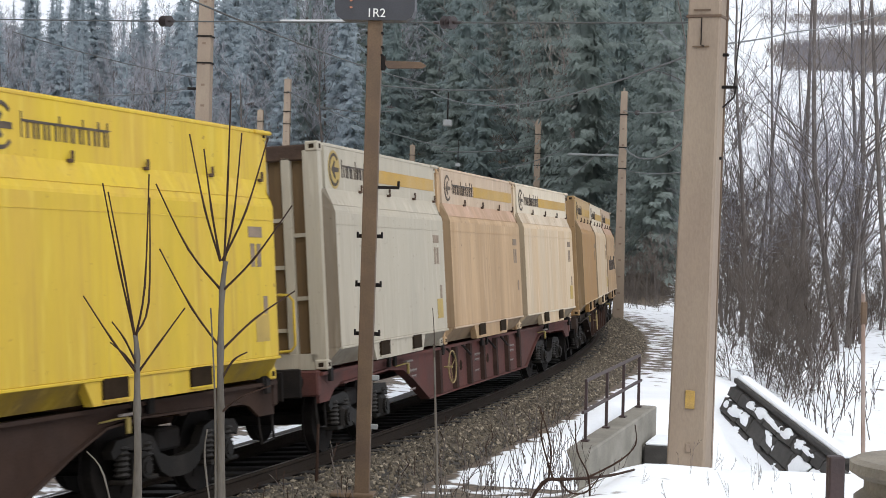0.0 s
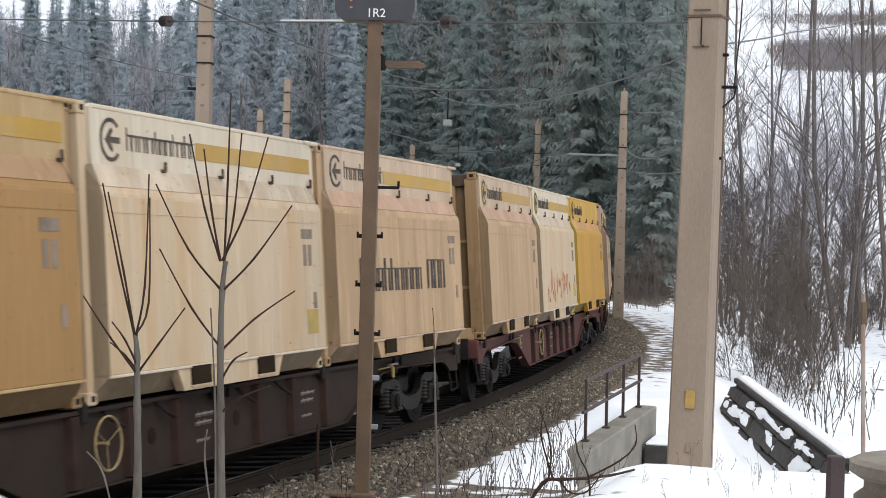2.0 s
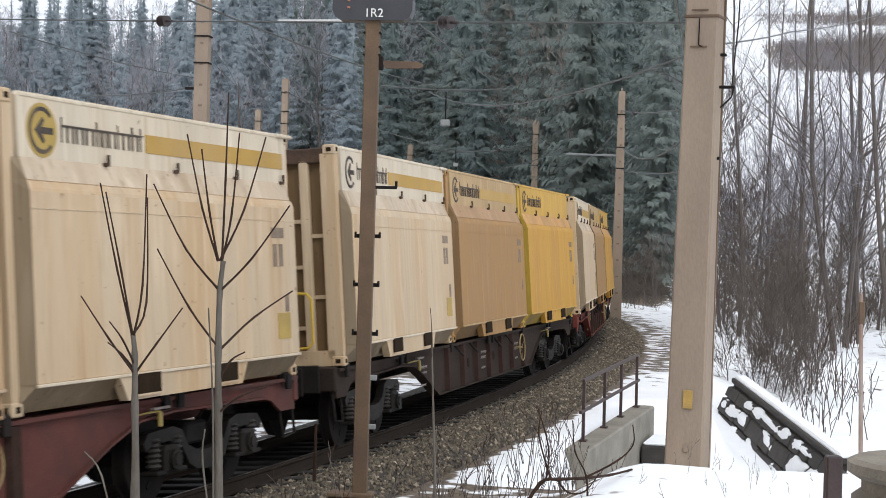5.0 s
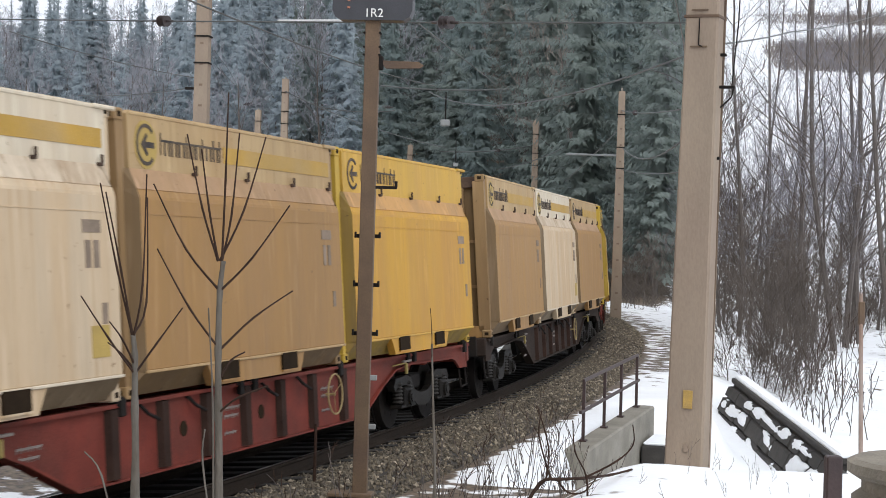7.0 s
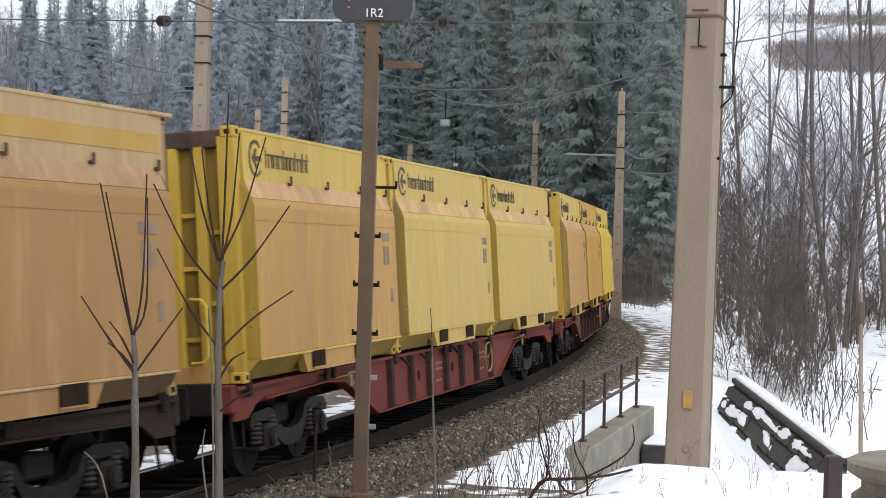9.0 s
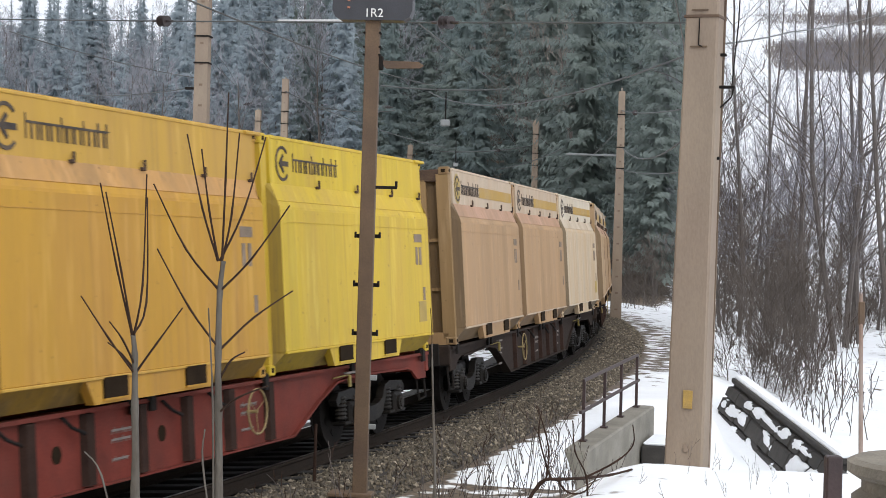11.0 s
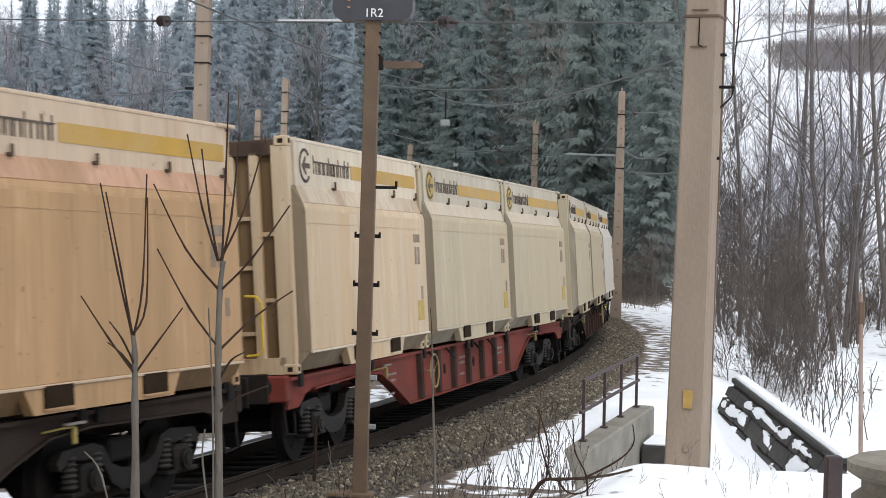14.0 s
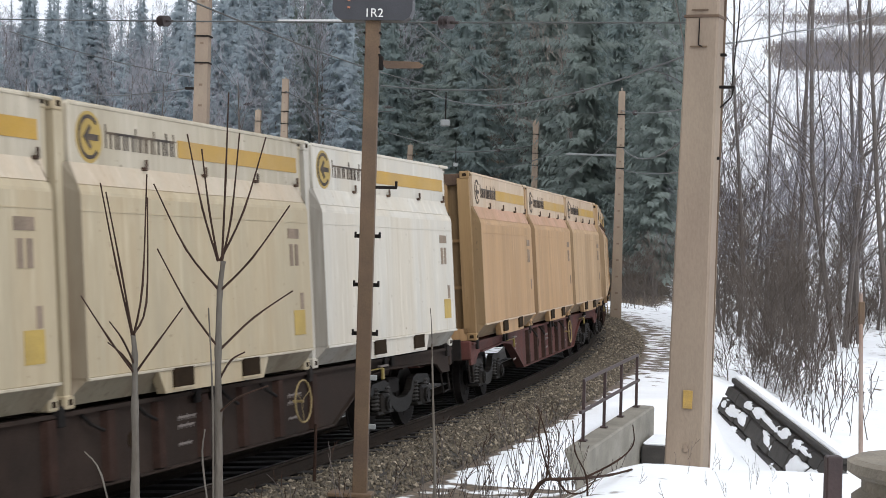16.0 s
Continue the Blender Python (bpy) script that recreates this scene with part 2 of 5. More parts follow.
def ground_height(x, y):
    x, y = np.atleast_1d(x).astype(float), np.atleast_1d(y).astype(float)
    d, s = lateral(x, y)
    z = np.where(d < 0, -0.35 - 0.45 * smooth(-12, -5, d), -0.22)
    near = 1 - smooth(18.2, 21.5, y)
    z = z + near * (0.74 * smooth(4.0, 5.6, d) * smooth(2, 16, y) + 1.5 * smooth(6.0, 10.0, d) * (1 - smooth(4, 15, y)))
    far = 1 - near
    z = z + far * (-1.25 * smooth(3.05, 3.55, d) * smooth(21.5, 23.5, y) * (1 - smooth(33, 34.5, y)) * (1 - 0.35 * smooth(4.5, 6, d)) - 0.6 * smooth(3.9, 6.3, d) * smooth(31, 34, y) * (1 - smooth(38, 50, y)) - 0.3 * smooth(5, 9, d) + 0.25 * smooth(11, 22, d))
    z = z + np.where(np.abs(d) < 2.15, -0.3, 0)
    z = z + 0.07 * bumps(x, y) * smooth(2.9, 4.0, np.abs(d))
    rise = smooth(95, 135, y) * np.clip(d - 9, 0, 400) * (0.3 + 0.1 * smooth(-0.17, -0.04, x / np.maximum(y, 1))) * (1 - smooth(0.12, 0.17, x / np.maximum(y, 1)))
    # far snowy slope behind the wood on the bank
    rise = np.maximum(rise, np.clip(y - 170, 0, 150) * 0.385 * smooth(0.115, 0.155, x / np.maximum(y, 1)) * (1 - smooth(0.5, 0.9, x / np.maximum(y, 1))))
    # foot of the wing wall
    foot = -1.6 + (y - 32.5) * 0.085
    inside = smooth(29, 31, y) * (1 - smooth(40, 42, y)) * smooth(5.4, 6.4, x) * (1 - smooth(7.6, 8.4, x))
    z = z + inside * np.minimum(foot - z, 0)
    return z + np.minimum(rise, 26 + 36 * smooth(-0.17, -0.04, x / np.maximum(y, 1)))


def bareness(x, y):
    """0 where snow lies, 1 where litter shows."""
    d, s = lateral(x, y)
    hill = smooth(92, 112, y) * smooth(3.5, 8, d) * (1 - smooth(0.125, 0.15, x / np.maximum(y, 1)))
    verge = 0.75 * (1 - smooth(2.1, 2.78, d)) * (d > 0)
    path = smooth(34, 46, y) * (d > 2) * (d < 14) * (0.13 + 0.2 * np.exp(-((d - 3.0) / 0.8) ** 2))
    wood = 0.24 * smooth(40, 60, y) * smooth(9, 16, d) * (1 - smooth(140, 170, y))
    bank = 0.34 * (y < 22) * (1 - smooth(4.5, 6.5, d)) * (d > 2)
    strip = smooth(2.15, 2.4, -d) * (1 - smooth(3.3, 4.3, -d))
    inner = (0.42 - 0.2 * strip) * (1 - smooth(10, 16, -d)) * (d < -1.2)
    return np.clip(np.maximum.reduce([inner, hill * 0.6, verge, path, wood, bank]), 0, 1)


def steps(stops):
    out = []
    for (a, n), (b, _) in zip(stops, stops[1:]):
        out += [a + (b - a) * i / n for i in range(n)]
    return np.array(out + [stops[-1][0]])


gx = steps([(-2500, 10), (-500, 20), (-120, 25), (-20, 30), (-8, 90), (14, 40), (40, 30), (150, 14), (500, 8), (2500, 0)])
gy = steps([(-2500, 8), (-400, 12), (-60, 16), (4, 110), (48, 50), (90, 60), (260, 30), (600, 12), (3500, 0)])
GX, GY = np.meshgrid(gx, gy)
GZ = ground_height(GX.ravel(), GY.ravel())
me = bpy.data.meshes.new("ground")
nx, ny = len(gx), len(gy)
me.from_pydata([(float(a), float(b), float(c)) for a, b, c in zip(GX.ravel(), GY.ravel(), GZ)], [],
               [(j * nx + i, j * nx + i + 1, (j + 1) * nx + i + 1, (j + 1) * nx + i) for j in range(ny - 1) for i in range(nx - 1)])
for f in me.polygons:
    f.use_smooth = True
cover = me.attributes.new("bare", "FLOAT", "POINT")
cover.data.foreach_set("value", bareness(GX.ravel(), GY.ravel()).astype(np.float32))
me.materials.append(cover_material())
ground = tagged(new("ground", me), "patchy snow cover over dead grass and leaf litter", "ground", kind="structure")


def z_at(x, y):
    return float(ground_height(x, y)[0])


# ---- track ----
def sweep(name, profile, s0, s1, step, material, parent=None, closed=True):
    """A profile of (lat, z) points carried along the canted track."""
    bm = B()
    rings = []
    s = s0
    while s <= s1 + 1e-6:
        x, y = track(s)
        a = heading(s)
        ring = []
        for lat, z in profile:
            l2, z2 = lat * math.cos(CANT) - z * math.sin(CANT), z * math.cos(CANT) + lat * math.sin(CANT)
            ring.append(bm.verts.new((x + math.sin(a) * l2, y - math.cos(a) * l2, z2)))
        rings.append(ring)
        s += step
    m = len(profile)
    for r, q in zip(rings, rings[1:]):
        for i in range(m if closed else m - 1):
            bm.faces.new((r[i], r[(i + 1) % m], q[(i + 1) % m], q[i]))
    me = bpy.data.meshes.new(name)
    bmesh.ops.recalc_face_normals(bm, faces=bm.faces)
    bm.to_mesh(me)
    bm.free()
    me.materials.append(material)
    ob = new(name, me)
    ob.parent = parent
    return ob


bed = tagged(sweep("ballast_bed", [(-3.1, -0.85), (-1.9, -0.22), (1.75, -0.2), (2.1, -0.27), (2.9, -0.78)], -60, 150, 1.0, SHADED_BALLAST, closed=False),
             "brown crushed stone ballast bed under the track", "ballast", kind="structure")
HEAD = [(-0.075, -0.172), (0.075, -0.172), (0.075, -0.16), (0.012, -0.14), (0.012, -0.05), (0.036, -0.035), (0.036, -0.002), (0.028, 0.0),
        (-0.028, 0.0), (-0.036, -0.002), (-0.036, -0.035), (-0.012, -0.05), (-0.012, -0.14), (-0.075, -0.16)]
for side in (-1, 1):
    r = sweep("rail", [(p[0] + side * 0.7535, p[1]) for p in HEAD], -60, 150, 1.0, STEEL)
    tagged(r, "rusty steel running rail of the curved track", "rail", "running rails", kind="structure")
    sweep("worn_head", [(side * 0.7535 - 0.025, 0.003), (side * 0.7535 + 0.025, 0.003)], -60, 150, 1.0, SHINE, r, closed=False)

# sleepers and loose stones
rng = random.Random(3)
sleeper_mesh = bpy.data.meshes.new("sleeper")
bm = box(B(), 0, 0, 0, 0.26, 2.5, 0.16, 0.01)
bm.to_mesh(sleeper_mesh)
bm.free()
sleeper_mesh.materials.append(SLEEPER)
for i in range(-40, 120):
    sl = new("sleeper", sleeper_mesh)
    sl.matrix_world = wagon_pose(i * 0.62) @ pose(0, 0, -0.252)
    sl.parent = bed


def scatter_stones(name, count, s0, s1, lats, size, material, parent=None):
    """Loose broken stones, each a jittered octahedron, lying on the canted bed."""
    r = random.Random(17)
    v, f = [], []
    for i in range(count):
        s, lat = r.uniform(s0, s1), r.uniform(*lats)
        if lat > 2.3:
            lat += 0.25 * math.sin(s * 2.3) * math.sin(s * 0.9 + 1) + r.random() ** 3 * 0.5
        z = -0.2 if lat < 1.75 else (-0.2 - 0.2 * (lat - 1.75) if lat < 2.1 else -0.27 - 0.6375 * (lat - 2.1))
        x, y = track(s)
        a = heading(s)
        l2, z2 = lat * math.cos(CANT) - z * math.sin(CANT), z * math.cos(CANT) + lat * math.sin(CANT)
        c = Vector((x + math.sin(a) * l2, y - math.cos(a) * l2, z2 + 0.008))
        k = size * r.uniform(0.6, 1.35)
        q = Euler((r.uniform(0, 6), r.uniform(0, 6), r.uniform(0, 6))).to_matrix()
        b = len(v)
        for d in ((1, 0, 0), (-1, 0, 0), (0, 1, 0), (0, -1, 0), (0, 0, 1), (0, 0, -1)):
            v.append(tuple(c + q @ (Vector(d) * k * r.uniform(0.6, 1.1))))
        f += [(b, b + 2, b + 4), (b + 2, b + 1, b + 4), (b + 1, b + 3, b + 4), (b + 3, b, b + 4), (b + 2, b, b + 5), (b + 1, b + 2, b + 5), (b + 3, b + 1, b + 5), (b, b + 3, b + 5)]
    me = bpy.data.meshes.new(name)
    me.from_pydata(v, [], f)
    me.materials.append(material)
    ob = new(name, me)
    ob.parent = parent
    return ob


def stone_material():
    m = mat("loose_ballast_stone", (0.15, 0.12, 0.09), 0.9, vary=0.3, scale=20, bump=0.2)
    n, l = m.node_tree.nodes, m.node_tree.links
    b = n["Principled BSDF"]
    geo, ramp = n.new("ShaderNodeNewGeometry"), n.new("ShaderNodeValToRGB")
    e = ramp.color_ramp.elements
    e[0].color, e[1].color = (0.05, 0.042, 0.032, 1), (0.34, 0.285, 0.21, 1)
    mid = e.new(0.85)
    mid.color = (0.15, 0.122, 0.085, 1)
    l.new(geo.outputs["Random Per Island"], ramp.inputs["Fac"])
    l.new(ramp.outputs["Color"], b.inputs["Base Color"])
    return m


LOOSE = stone_material()
# Pale stones start outside the rail; the bed beneath keeps its painted shade.
tagged(scatter_stones("ballast_stones", 20000, -14, 26, (0.88, 2.5), 0.04, LOOSE), "loose brown broken ballast stones", "ballast", kind="stuff")
tagged(scatter_stones("ballast_stones_far", 14000, 26, 75, (0.5, 2.5), 0.045, LOOSE), "loose brown broken ballast stones", "ballast", kind="stuff")


# ---- the train: containers ----
def paint(name, color, dust=(0.27, 0.165, 0.075), dirt=0.6, rough=0.62):
    """Weathered container paint: dusty runs down the sheet, pale scuffs and small dark chips."""
    m = mat(name, color, rough, vary=0.12, scale=1.4, bump=0.06, fine=26, second=dust, spread=dirt, stretch=(2.2, 2.2, 0.16), edge=(0.42, 0.66), spec=0.3)
    n, l = m.node_tree.nodes, m.node_tree.links
    b = n["Principled BSDF"]
    col = b.inputs["Base Color"].links[0].from_socket
    tc, info = n.new("ShaderNodeTexCoord"), n.new("ShaderNodeObjectInfo")
    shift = n.new("ShaderNodeVectorMath")
    shift.operation = "MULTIPLY_ADD"
    shift.inputs[1].default_value = (1, 1, 1)
    far = n.new("ShaderNodeVectorMath")
    far.operation = "SCALE"
    far.inputs[0].default_value = (31.0, 7.0, 13.0)
    l.new(info.outputs["Random"], far.inputs["Scale"])
    l.new(tc.outputs["Object"], shift.inputs[0]), l.new(far.outputs[0], shift.inputs[2])

    def layer(col, scale, stretch, lo, hi, tone, share):
        mp, t, r, mx = n.new("ShaderNodeMapping"), n.new("ShaderNodeTexNoise"), n.new("ShaderNodeMapRange"), n.new("ShaderNodeMix")
        mp.inputs["Scale"].default_value = stretch
        t.inputs["Scale"].default_value, t.inputs["Detail"].default_value = scale, 5.0
        l.new(shift.outputs[0], mp.inputs["Vector"]), l.new(mp.outputs["Vector"], t.inputs["Vector"])
        r.inputs["From Min"].default_value, r.inputs["From Max"].default_value, r.inputs["To Max"].default_value = lo, hi, share
        l.new(t.outputs["Fac"], r.inputs["Value"])
        mx.data_type = "RGBA"
        l.new(r.outputs["Result"], mx.inputs[0]), l.new(col, mx.inputs[6])
        mx.inputs[7].default_value = (*tone, 1)
        return mx.outputs[2]

    pale = tuple(min(0.75, v * 1.25 + 0.06) for v in color)
    dark = tuple(v * 0.45 for v in dust)
    col = layer(col, 2.6, (3.0, 3.0, 0.35), 0.56, 0.7, pale, 0.36)
    col = layer(col, 3.2, (4.5, 4.5, 0.12), 0.57, 0.7, tuple(v * 0.75 for v in dust), 0.45)
    col = layer(col, 13.0, (1, 1, 1), 0.685, 0.73, dark, 0.75)
    col = layer(col, 0.9, (1, 1, 0.8), 0.5, 0.75, tuple(v * 0.7 + d * 0.3 for v, d in zip(color, dust)), 0.6)
    l.new(col, b.inputs["Base Color"])
    return m


TAN, ORANGE_TAN, BROWN_TAN, PINK_TAN = (0.45, 0.3, 0.165), (0.42, 0.258, 0.128), (0.33, 0.183, 0.06), (0.43, 0.29, 0.195)
PALE_CREAM = (0.42, 0.355, 0.24)
CREAM, OFF_WHITE, GREY_WHITE = (0.535, 0.42, 0.285), (0.54, 0.51, 0.445), (0.42, 0.375, 0.29)
PAINTS = {
    "pale_cream": paint("pale_cream_paint", PALE_CREAM, (0.45, 0.34, 0.2), 0.45),
    "tan": paint("tan_dusty_paint", TAN), "orange_tan": paint("orange_tan_dusty_paint", ORANGE_TAN), "brown_tan": paint("brown_dusty_paint", BROWN_TAN, (0.3, 0.17, 0.07)),
    "pink_tan": paint("pinkish_dusty_paint", PINK_TAN, (0.36, 0.24, 0.16)), "cream": paint("cream_paint", CREAM, (0.48, 0.3, 0.14)), "white": paint("off_white_paint", OFF_WHITE, (0.55, 0.46, 0.33), 0.4),
    "grey_white": paint("grey_white_paint", GREY_WHITE, (0.42, 0.36, 0.27), 0.4), "lemon": paint("lemon_yellow_paint", (0.6, 0.42, 0.03), (0.52, 0.32, 0.06), 0.55),
    "yellow": paint("dusty_yellow_paint", (0.5, 0.35, 0.085), (0.5, 0.35, 0.12), 0.5), "dusty_amber": paint("dust_covered_amber_paint", (0.46, 0.26, 0.065), (0.4, 0.21, 0.08), 0.6), "amber": paint("amber_yellow_paint", (0.5, 0.27, 0.03), (0.4, 0.2, 0.05), 0.55),
    "yellow_frame": paint("yellow_frame_paint", (0.5, 0.33, 0.04), (0.33, 0.2, 0.05), 0.55), "brown_frame": paint("brown_frame_paint", (0.3, 0.19, 0.085), (0.17, 0.1, 0.05), 0.6),
}
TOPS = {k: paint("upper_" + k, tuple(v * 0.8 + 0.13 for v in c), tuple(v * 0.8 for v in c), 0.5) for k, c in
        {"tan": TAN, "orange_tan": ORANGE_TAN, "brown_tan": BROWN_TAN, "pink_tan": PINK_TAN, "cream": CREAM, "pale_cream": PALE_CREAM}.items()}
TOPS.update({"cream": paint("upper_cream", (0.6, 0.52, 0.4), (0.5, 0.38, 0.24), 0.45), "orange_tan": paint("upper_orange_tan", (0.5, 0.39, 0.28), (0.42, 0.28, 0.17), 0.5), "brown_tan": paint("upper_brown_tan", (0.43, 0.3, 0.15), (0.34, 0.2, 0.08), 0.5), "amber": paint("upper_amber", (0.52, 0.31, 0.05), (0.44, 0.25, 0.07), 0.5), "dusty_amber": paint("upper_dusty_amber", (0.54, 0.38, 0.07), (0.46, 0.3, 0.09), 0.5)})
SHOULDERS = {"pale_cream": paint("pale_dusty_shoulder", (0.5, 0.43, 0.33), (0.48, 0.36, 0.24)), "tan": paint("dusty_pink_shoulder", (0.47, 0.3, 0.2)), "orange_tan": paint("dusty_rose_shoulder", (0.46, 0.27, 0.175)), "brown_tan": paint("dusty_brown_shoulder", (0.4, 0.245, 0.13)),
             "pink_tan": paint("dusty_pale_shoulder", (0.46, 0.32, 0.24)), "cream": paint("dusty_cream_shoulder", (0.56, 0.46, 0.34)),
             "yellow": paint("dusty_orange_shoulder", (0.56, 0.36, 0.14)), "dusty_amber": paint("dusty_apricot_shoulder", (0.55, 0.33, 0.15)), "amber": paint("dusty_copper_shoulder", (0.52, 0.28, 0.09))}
# Darkened copy of each paint: grime, plus gap shade on the end returns.
SOILED_SHADED = {k: paint("soiled_shaded_" + k, tuple(v * 0.56 for v in c), (0.13, 0.085, 0.045), 0.7) for k, c in
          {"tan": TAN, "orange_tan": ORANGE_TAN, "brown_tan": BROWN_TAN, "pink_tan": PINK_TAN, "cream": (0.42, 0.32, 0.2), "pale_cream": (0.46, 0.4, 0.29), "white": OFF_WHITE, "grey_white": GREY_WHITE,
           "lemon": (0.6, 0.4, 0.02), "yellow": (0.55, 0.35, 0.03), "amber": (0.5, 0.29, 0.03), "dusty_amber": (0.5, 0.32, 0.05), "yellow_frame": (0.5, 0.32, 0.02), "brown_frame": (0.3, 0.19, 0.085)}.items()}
DARKBEAM = mat("dark_rusty_beam_paint", (0.07, 0.046, 0.034), 0.85, vary=0.4, scale=4, second=(0.14, 0.09, 0.06), spread=0.5, spec=0.15)
OCHRE = mat("ochre_stripe_paint", (0.42, 0.245, 0.03), 0.6, vary=0.15, second=(0.42, 0.3, 0.16), spread=0.4, scale=2)
STICKER = mat("faded_yellow_label", (0.42, 0.29, 0.07), 0.7, vary=0.2, scale=4)
OLIVE = mat("olive_disc_paint", (0.38, 0.26, 0.06), 0.6, vary=0.15, scale=3)
INK = mat("faded_black_print", (0.06, 0.05, 0.045), 0.7, vary=0.3, scale=6, second=(0.3, 0.22, 0.14), spread=0.3, spec=0.15)
RUST = mat("rust_red_graffiti", (0.42, 0.17, 0.1), 0.7, vary=0.2)
LABELGREY = mat("grey_label_print", (0.26, 0.2, 0.15), 0.8, vary=0.3, spec=0.15)
# Near-black colour painted as the shade of openings that are not cut.
OPENING_SHADE = mat("painted_opening_shade", (0.03, 0.02, 0.012), 0.95, vary=0.3, spec=0.05)
WOODCHIP = mat("wood_chip_load", (0.26, 0.17, 0.09), 0.95, vary=0.5, scale=8)

L, ZB, ZS, ZC, ZU, ZT = 2.98, 0.245, 1.99, 2.075, 2.285, 2.865   # half length; bulge bottom, fold, crease, upper panel foot, top
LO, LU, LE = 1.41, 1.285, 1.262                       # lateral places of bulge, upper panel, end frame


def side_shell(first, last):
    """Bulging lower side: tilted bottom strip, tall panel, sloped shoulder and slanted ends, on the -y side."""
    bm = B()
    xo, xi = 2.80, 2.93
    prof = [(LE - 0.06, 0.02), (LO - 0.02, ZB), (LO, ZB + 0.03), (LO, ZS - 0.02)]
    xs = [(xi, xi), (xo, xo), (xo, xo), (xo, xo)]
    left = [bm.verts.new((-x[0], -p[0], p[1])) for p, x in zip(prof, xs)]
    right = [bm.verts.new((x[1], -p[0], p[1])) for p, x in zip(prof, xs)]
    for i in range(first, last):
        bm.faces.new((left[i], right[i], right[i + 1], left[i + 1]))
    for v in [v for v in bm.verts if not v.link_faces]:
        bm.verts.remove(v)
    return bm


def shoulder_strip():
    bm = B()
    y = LO - 0.045
    v = [bm.verts.new(p) for p in ((-2.79, -y, ZC), (2.8, -y, ZC), (2.86, -LU, ZU), (-2.76, -LU, ZU), (-2.76, -LU + 0.06, ZU), (2.86, -LU + 0.06, ZU), (2.8, -y + 0.06, ZC), (-2.79, -y + 0.06, ZC))]
    for q in ((0, 1, 2, 3), (3, 2, 5, 4), (4, 5, 6, 7), (7, 6, 1, 0)):
        bm.faces.new([v[i] for i in q])
    return bm


def fold_strip():
    """Bent upper edge of the side sheet, below the crease."""
    bm = B()
    rows = [(LO, ZS - 0.02), (LO - 0.006, ZS + 0.01), (LO - 0.03, ZC - 0.012), (LO - 0.05, ZC - 0.008), (LO - 0.05, ZC + 0.004)]
    left = [bm.verts.new((-2.8, -a, z)) for a, z in rows]
    right = [bm.verts.new((2.8, -a, z)) for a, z in rows]
    for i in range(len(rows) - 1):
        bm.faces.new((left[i], right[i], right[i + 1], left[i + 1]))
    return bm


def side_facets(sg):
    """Slanted return between the bulge and the corner post."""
    bm = B()
    xo, xi = 2.80, 2.93
    prof = [(LE - 0.06, 0.02), (LO - 0.02, ZB), (LO, ZB + 0.03), (LO, ZS - 0.02), (LO - 0.03, ZC), (LU, ZU)]
    row = [bm.verts.new((sg * x, -p[0], p[1])) for p, x in zip(prof, (xi, xo, xo, xo, xo, xo - 0.03))]
    back = [bm.verts.new((sg * 2.87, -LE + 0.02, z)) for z in (0.02, ZB, ZB + 0.03, ZS - 0.02, ZC, ZU)]
    for i in range(1, len(row) - 1):
        bm.faces.new((row[i], row[i + 1], back[i + 1], back[i]))
    bm.faces.new((row[0], row[1], back[1]))
    return bm


def ribbed_end(sg):
    """Upright ribs of the end wall and short rungs between them."""
    bm = B()
    for y in (-0.82, -0.5, -0.16, 0.16, 0.5, 0.82):
        box(bm, sg * (L - 0.07), y, 1.4, 0.1, 0.125, 2.6, 0.015)
    for y, zs in ((-0.66, (0.5, 1.3, 1.9)), (0.0, (0.8, 1.6, 2.1)), (0.66, (0.4, 1.0, 1.8)), (-0.98, (0.9, 1.7)), (0.98, (0.6, 1.5))):
        for z in zs:
            box(bm, sg * (L - 0.1), y, z, 0.05, 0.24, 0.05)
    return bm


def letters(widths, x, z, h, tall, y, bold=0.17):
    """A word as one comb of thin plain strokes hung from a bar: widths of letters, and which of them stand taller."""
    out, start, head = [], x, z + h
    under = []
    for i, w in enumerate(widths):
        up = z + h * (1.42 if i in tall else 1.0)
        out += [(x, up), (x + w * bold, up), (x + w * bold, head)]
        under += [(x, head - 0.022), (x, z), (x + w * bold, z), (x + w * bold, head - 0.022)]
        if w > 0.1:
            under += [(x + w * 0.6, head - 0.022), (x + w * 0.6, z), (x + w * (0.6 + bold), z), (x + w * (0.6 + bold), head - 0.022)]
        if i + 1 < len(widths):
            out.append((x + w, head))
        else:
            out.append((x + w * (0.6 + bold), head))
        x += w
    ring_pts = out + under[::-1]
    clean = [q for i, q in enumerate(ring_pts) if q != ring_pts[i - 1]]
    return prism(B(), clean, "y", y - 0.003, y + 0.003)


def ring(bm, c, r, w, a0, a1, n, y, depth=0.006):
    """A flat disc, or a part of a ring, facing along y."""
    angles = [a0 + (a1 - a0) * i / n for i in range(n + 1)]
    if w >= r:
        out = [(c[0] + math.cos(t) * r, c[1] + math.sin(t) * r) for t in angles[:-1]]
    else:
        out = [(c[0] + math.cos(t) * r, c[1] + math.sin(t) * r) for t in angles] + [(c[0] + math.cos(t) * (r - w), c[1] + math.sin(t) * (r - w)) for t in reversed(angles)]
    return prism(bm, out, "y", y, y + depth)


